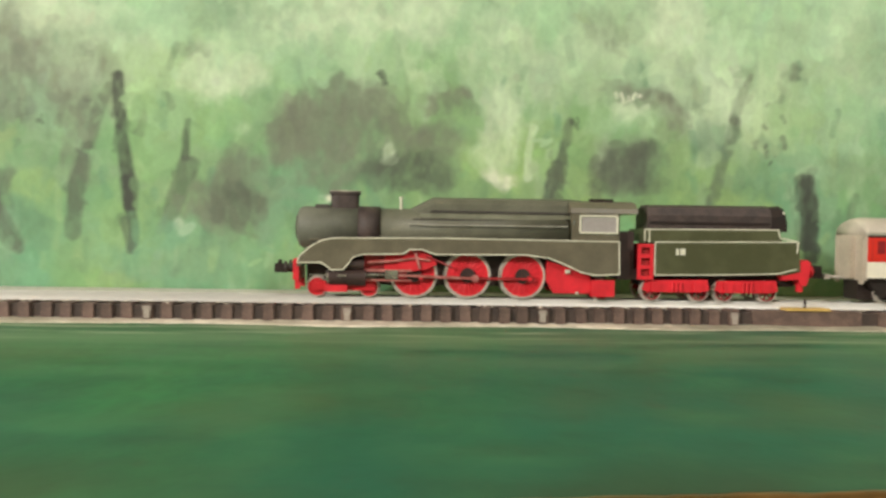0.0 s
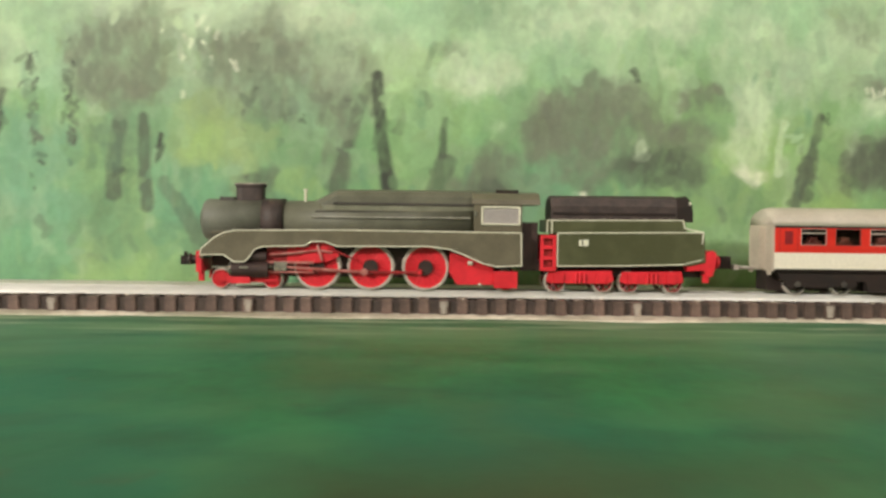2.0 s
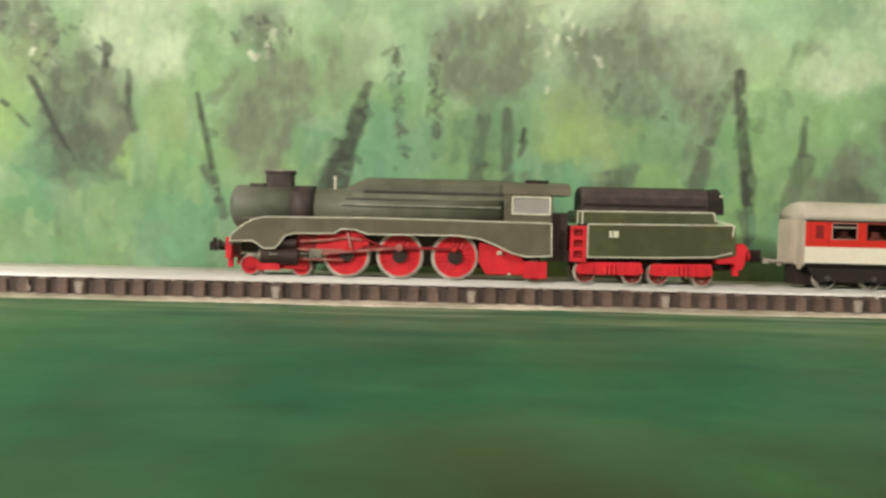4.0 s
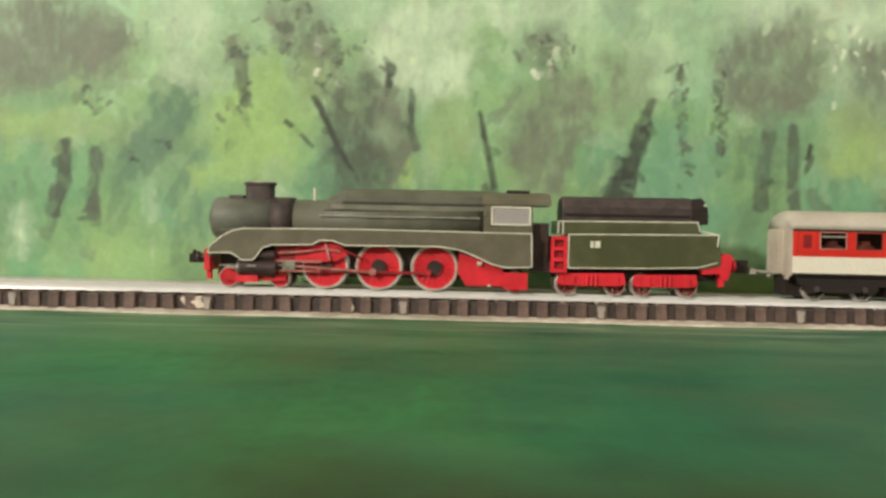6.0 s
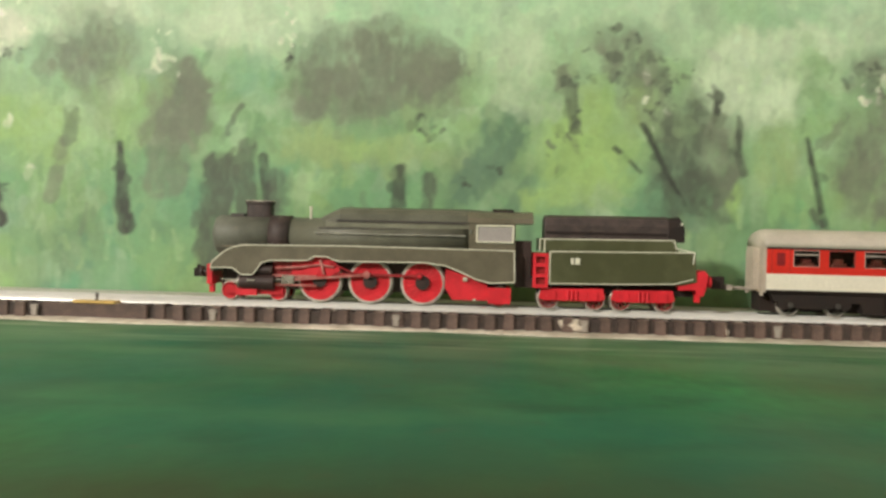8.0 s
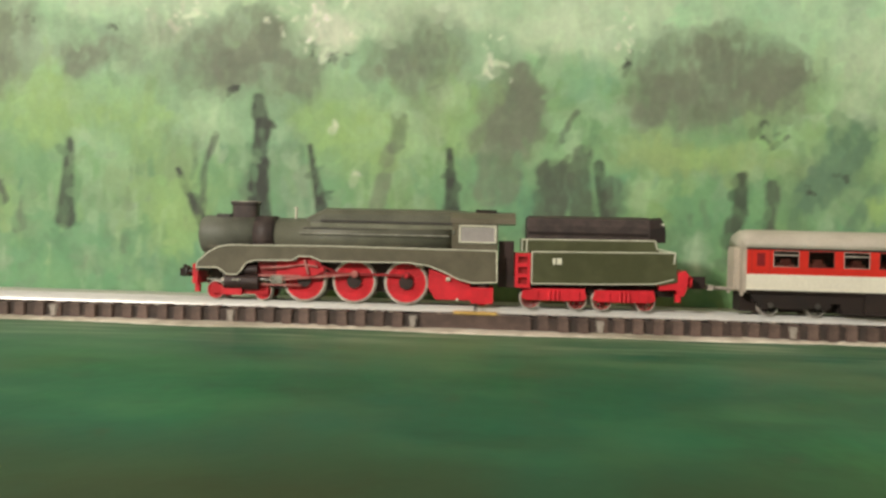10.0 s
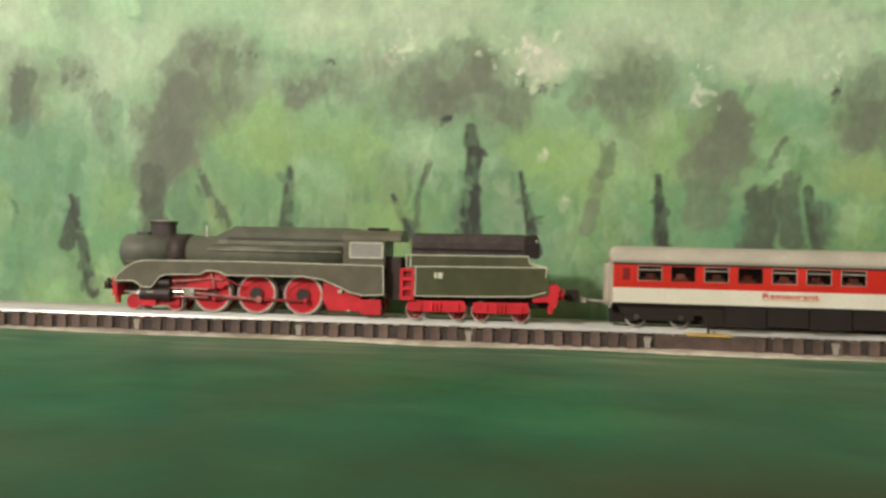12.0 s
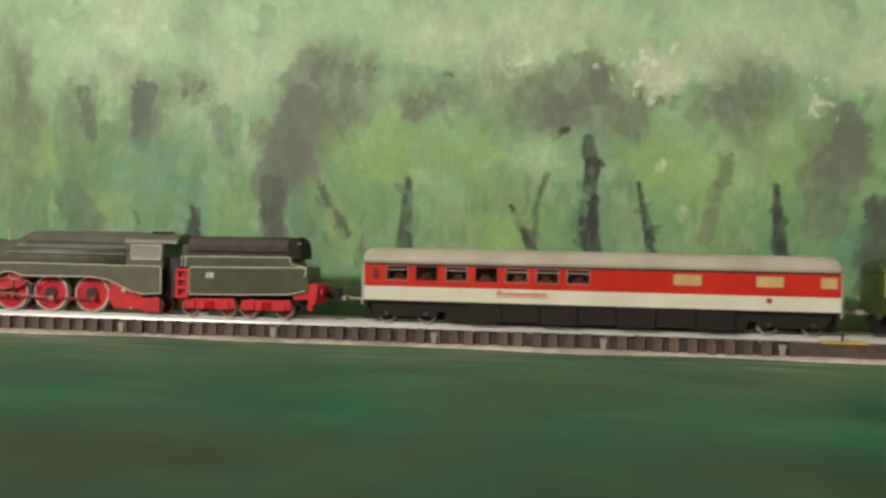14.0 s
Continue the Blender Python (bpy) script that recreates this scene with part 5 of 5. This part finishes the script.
def coach_shell(root, x0, x1, low, high, roof, end, split=37.0):
    """Body bands, end walls and arched roof of a long coach."""
    P = lambda name, bm, mat, label="": part(name, bm, mat, root, label)
    for s in (-1, 1):
        y0, y1 = sorted((s * 15.2, s * 16.5))
        P("lower_side", finish(box(bmesh.new(), x0, x1, y0, y1, 28, split), 0.15), low)
    arch = [(-16.6, 51.8), (-16.4, 54.6), (-14.6, 57.8), (-10.5, 60.4), (-5, 61.8), (0, 62.2), (5, 61.8), (10.5, 60.4), (14.6, 57.8), (16.4, 54.6), (16.6, 51.8)]
    sections = []
    for x, k in ((x0 - 1.0, 0.80), (x0 + 1.0, 0.95), (x0 + 4, 1.0), (x1 - 4, 1.0), (x1 - 1.0, 0.95), (x1 + 1.0, 0.80)):
        sections.append([(x, a * (0.97 + 0.03 * k), 51.8 + (b - 51.8) * k) for a, b in arch])
    P("roof", finish(loft(bmesh.new(), sections), smooth=True), roof, "arched grey roof" if roof is COACH_GREY else "")
    for x, d in ((x0, -1), (x1, 1)):
        bm = bmesh.new()
        a, b = sorted((x, x + d * 1.2))
        box(bm, a, b, -16.2, 16.2, 26.5, 52)
        a, b = sorted((x + d * 1.2, x + d * 4.2))
        box(bm, a, b, -6, 6, 27.5, 51)
        for s in (-1, 1):
            a, b = sorted((x + d * 1.0, x + d * 2.0))
            box(bm, a, b, s * 13 - 2, s * 13 + 2, 24.5, 50)
        P("end_wall", finish(bm, 0.4), end)
    P("floor_pan", finish(box(bmesh.new(), x0, x1, -15.2, 15.2, 26.5, 29)), BLACK)
    frame = [(x0 + 2, 28), (x1 - 2, 28), (x1 - 6, 21), (x1 - 53, 21), (x1 - 55, 15.0), (x0 + 55, 15.0), (x0 + 53, 21), (x0 + 6, 21)]
    P("under_frame", finish(prism(bmesh.new(), frame, -13.5, 13.5), 0.4), BLACK)
    P("frame_core", finish(box(bmesh.new(), x0 - 0.5, x1 + 0.5, -7.6, 7.6, 15.2, 27)), BLACK)
    for i in range(7):
        a = x0 + 66 + i * 24
        P("equipment_box", finish(box(bmesh.new(), a, a + 23.2, -15, 15, 15.0 + (i % 2) * 0.8, 27), 0.5), BLACK)
    for c in (x0 + 27.5, x1 - 27.5):
        for s in (-1, 1):
            prof = [(c - 21, 19), (c - 19, 22.5), (c - 5, 25), (c + 5, 25), (c + 19, 22.5), (c + 21, 19), (c + 17, 16.6), (c + 11, 18), (c + 6, 17.4), (c - 6, 17.4), (c - 11, 18), (c - 17, 16.6)]
            bf = P("bogie_frame", finish(prism(bmesh.new(), prof, *sorted((s * 11.8, s * 13.4))), 0.35), BLACK)
            for x in (c - 13, c + 13):
                part("axle_box", finish(rod(bmesh.new(), (x, s * 13.2, 19.4), (x, s * 14.4, 19.4), 1.6, 14)), DARK, bf)
        for x in (c - 13, c + 13):
            wheelset(root, x, 5.7, 8, 11.0, DARK)
    for x, d in ((x0, -1), (x1, 1)):
        bm = rod(bmesh.new(), (x, 0, 27.2), (x + d * 17, 0, 28), 1.0)
        box(bm, min(x + d * 15, x + d * 18), max(x + d * 15, x + d * 18), -4, 4, 26.6, 29.4)
        P("coupling_bar", finish(bm), CLIP, "pale grey coupling bar")


def lettering(parent, body, x, z, height, width, mat, label):
    cu = bpy.data.curves.new("lettering", "FONT")
    cu.body, cu.size, cu.extrude, cu.offset = body, height, 0.00008, 0.00006
    tmp = bpy.data.objects.new("lettering", cu)
    scene.collection.objects.link(tmp)
    bpy.context.view_layer.update()
    me = bpy.data.meshes.new_from_object(tmp.evaluated_get(bpy.context.evaluated_depsgraph_get()))
    bpy.data.objects.remove(tmp)
    xs = [v.co.x for v in me.vertices]
    k = width / (max(xs) - min(xs))
    for v in me.vertices:
        v.co.x = (v.co.x - min(xs)) * k
    me.materials.append(mat)
    ob = new("lettering", me)
    ob.parent = parent
    ob.matrix_basis = pose(x, -0.01665, z, 90, 0, 0)
    tagged(ob, label)


def dining_coach():
    root = thing("dining_coach", "red and cream model dining coach with a grey roof", "railway coach")
    x0, x1 = 316.5, 610.5
    coach_shell(root, x0, x1, COACH_WHITE, COACH_RED, COACH_GREY, END_BEIGE)
    wins = [(331.2 + 19.3 * i, 345.0 + 19.3 * i) for i in range(7)]
    z0, z1 = 41.4, 50.2
    for s in (-1, 1):
        y0, y1 = sorted((s * 15.2, s * 16.5))
        bm = box(bmesh.new(), x0, x1, y0, y1, 37.0, z0)
        box(bm, x0, x1, y0, y1, z1, 50.7)
        edges = [x0] + [e for w in wins for e in w] + [x1]
        for a, b in zip(edges[::2], edges[1::2]):
            box(bm, a, b, y0, y1, z0, z1)
        side = part("upper_side", finish(bm), COACH_RED, root, "red upper side with seven windows")
        part("eaves_line", finish(box(bmesh.new(), x0, x1, y0, y1, 50.7, 52.0)), BLACK, root, "dark line below the roof")
        for i, (a, b) in enumerate(wins):
            w = part("window", finish(box(bmesh.new(), a, b, s * 15.5 - 0.2, s * 15.5 + 0.2, z0, z1)), GLASS_CLEAR, root, "tinted window pane")
            fr = wire(bmesh.new(), [(a, s * 16.5, z0), (b, s * 16.5, z0), (b, s * 16.5, z1), (a, s * 16.5, z1)], 0.22, True)
            if i not in (1, 3):
                box(fr, a, b, s * 16.2 - 0.2, s * 16.2 + 0.2, 47.6, 48.3)
            part("window_frame", finish(fr), DARK if i in (1, 3) else CLIP, w)
        for a, b in ((512.3, 528.9), (561.5, 577.3), (599.2, 608.5)):
            w = part("window", finish(box(bmesh.new(), a, b, s * 16.5 - 0.15, s * 16.5 + 0.15, 42.4, 48.9), 0.05), YELLOW_PANE, root, "pale yellow frosted window")
            part("window_frame", finish(wire(bmesh.new(), [(a, s * 16.65, 42.4), (b, s * 16.65, 42.4), (b, s * 16.65, 48.9), (a, s * 16.65, 48.9)], 0.22, True)), CLIP, w)
        part("door_window", finish(box(bmesh.new(), 322, 326.4, s * 16.5 - 0.15, s * 16.5 + 0.15, 41.6, 48.8), 0.08), DEEP_RED, root, "narrow dark door window")
        part("door_seam", finish(both_sides(bmesh.new(), lambda b, q: box(b, 324.2 + q * 5 - 0.15, 324.2 + q * 5 + 0.15, s * 16.5 - 0.08, s * 16.5 + 0.08, 38, 50.8))), DEEP_RED, root)
        part("logo_plate", finish(rod(bmesh.new(), (569.2, s * 16.4, 34.2), (569.2, s * 16.7, 34.2), 1.7, 14)), DEEP_RED, root, "small round red mark")
    # tables with cloths and seats behind the windows
    part("partition", finish(box(bmesh.new(), 470, 472, -15, 15, 29, 51)), DARK, root)
    part("saloon_floor", finish(box(bmesh.new(), x0 + 2, 470, -15, 15, 29, 30)), DARK, root)
    part("saloon_back", finish(box(bmesh.new(), x0 + 2, 470, -6.0, -5.0, 30, 51.5)), COAL, root, "dark centre wall inside")
    for i, (a, b) in enumerate(wins):
        c = (a + b) / 2 + (-1.0 if i % 2 else 0.8)
        bm = box(bmesh.new(), c - 4.2, c + 4.2, -14.9, -8, 39.8, 43.4)
        box(bm, c - 2.2, c + 2.2, -14.7, -11, 43.4, 45.8)
        part("dining_table", finish(bm, 0.5), PINK, root, "pink-red covered table behind the window")
    part("lettering_band", finish(box(bmesh.new(), 402.8, 435.4, -16.62, -16.4, 31.6, 32.3)), YELLOW_PANE, root, "thin orange line under the lettering")
    lettering(root, "Restaurant", 0.4031, 0.0329, 0.0042, 0.0316, COACH_RED, "red lettering on the cream band")
    return root


def clear_glass():
    m = bpy.data.materials.new("tinted_clear_window")
    m.use_nodes = True
    b = m.node_tree.nodes["Principled BSDF"]
    b.inputs["Base Color"].default_value = (0.55, 0.55, 0.52, 1)
    b.inputs["Roughness"].default_value = 0.06
    b.inputs["Transmission Weight"].default_value = 1.0
    b.inputs["IOR"].default_value = 1.2
    return m


GLASS_CLEAR = clear_glass()


def green_coach():
    root = thing("passenger_coach", "olive green and pale lime model passenger coach", "railway coach")
    x0, x1 = 635.0, 911.0
    coach_shell(root, x0, x1, COACH_GREEN, COACH_GREEN, COACH_GREEN, COACH_GREEN, 41.0)
    for s in (-1, 1):
        y0, y1 = sorted((s * 15.2, s * 16.5))
        part("upper_side", finish(box(bmesh.new(), x0, x1, y0, y1, 41.0, 51.8), 0.1), COACH_GREEN, root)
        part("lime_panel", finish(box(bmesh.new(), x0 + 0.6, x1 - 0.6, s * 16.5 - 0.3, s * 16.5 + 0.3, 38.0, 52.5), 0.15), COACH_LIME, root, "pale lime band along the side")
        for i in range(9):
            a = x0 + 34 + i * 24
            part("window", finish(box(bmesh.new(), a, a + 15, s * 16.7 - 0.2, s * 16.7 + 0.2, 41.5, 50.4), 0.08), GLASS_DARK, root, "dark window pane")
    return root


board()
mural()
room()
track()
uncoupler(-971.3)
uncoupler(207.0)
LOCO, TENDER, DINER, COACH = locomotive(), tender(), dining_coach(), green_coach()


def motions():
    """The train rolls along the track; wheels turn and rods work with it."""
    keys = [(0.0, -0.0750), (0.5, -0.1231), (1.0, -0.1781), (1.5, -0.2311), (2.0, -0.2880), (2.5, -0.3418), (3.0, -0.3989), (3.5, -0.4540),
            (3.7, -0.4724), (5.8, -0.6694), (6.0, -0.6880), (6.5, -0.7405), (7.0, -0.7936), (7.5, -0.8468), (8.0, -0.9033), (8.5, -0.9543), (8.7, -0.9790), (10.8, -1.2280), (11.0, -1.2504), (11.5, -1.2967),
            (12.0, -1.3441), (12.5, -1.3905), (13.0, -1.4473), (13.5, -1.5188), (14.0, -1.5836)]
    ts, ss = np.array([k[0] for k in keys]), np.array([k[1] for k in keys])
    slope = np.gradient(ss, ts)

    def way(t):
        i = min(len(ts) - 2, max(0, int(np.searchsorted(ts, t, "right")) - 1))
        h = ts[i + 1] - ts[i]
        u = (t - ts[i]) / h
        return float((1 + 2 * u) * (1 - u) ** 2 * ss[i] + u * (1 - u) ** 2 * h * slope[i] + u * u * (3 - 2 * u) * ss[i + 1] + u * u * (u - 1) * h * slope[i + 1])

    for ob in (LOCO, TENDER, DINER, COACH):
        walk(ob, [(0.25 * i, pose(way(0.25 * i), 0, 0)) for i in range(57)])
    for ws, x, r in ROLLING:
        small = r < 8
        step = 1 / 15 if small else 2 / 15
        rows = []
        for i in range(int(round(14 / step)) + 1):
            t = min(14.0, i * step)
            rows.append((t, pose(x * MM, 0, (RAIL_TOP + r) * MM) @ Matrix.Rotation(way(t) / (r * MM), 4, "Y")))
        walk(ws, rows)
    times = [i / 15 for i in range(211)]

    def pin(t):
        a = way(t) / (DRIVER_R * MM)
        return CRANK * math.cos(a), -CRANK * math.sin(a)

    zc = RAIL_TOP + DRIVER_R
    for ob, s in RODS:
        walk(ob, [(t, pose((93.0 + pin(t)[0]) * MM, 0, (zc + pin(t)[1]) * MM)) for t in times])
    for (ob, s), (head, _) in zip(MAINS, HEADS):
        rows, slide = [], []
        for t in times:
            px, pz = pin(t)
            lean = math.asin((zc + pz - 25.9) / 46)
            rows.append((t, pose((93.0 + px) * MM, 0, (zc + pz) * MM) @ Matrix.Rotation(-lean, 4, "Y")))
            slide.append((t, pose((93.0 + px - 46 * math.cos(lean)) * MM, 0, 25.9 * MM)))
        walk(ob, rows)
        walk(head, slide)


motions()
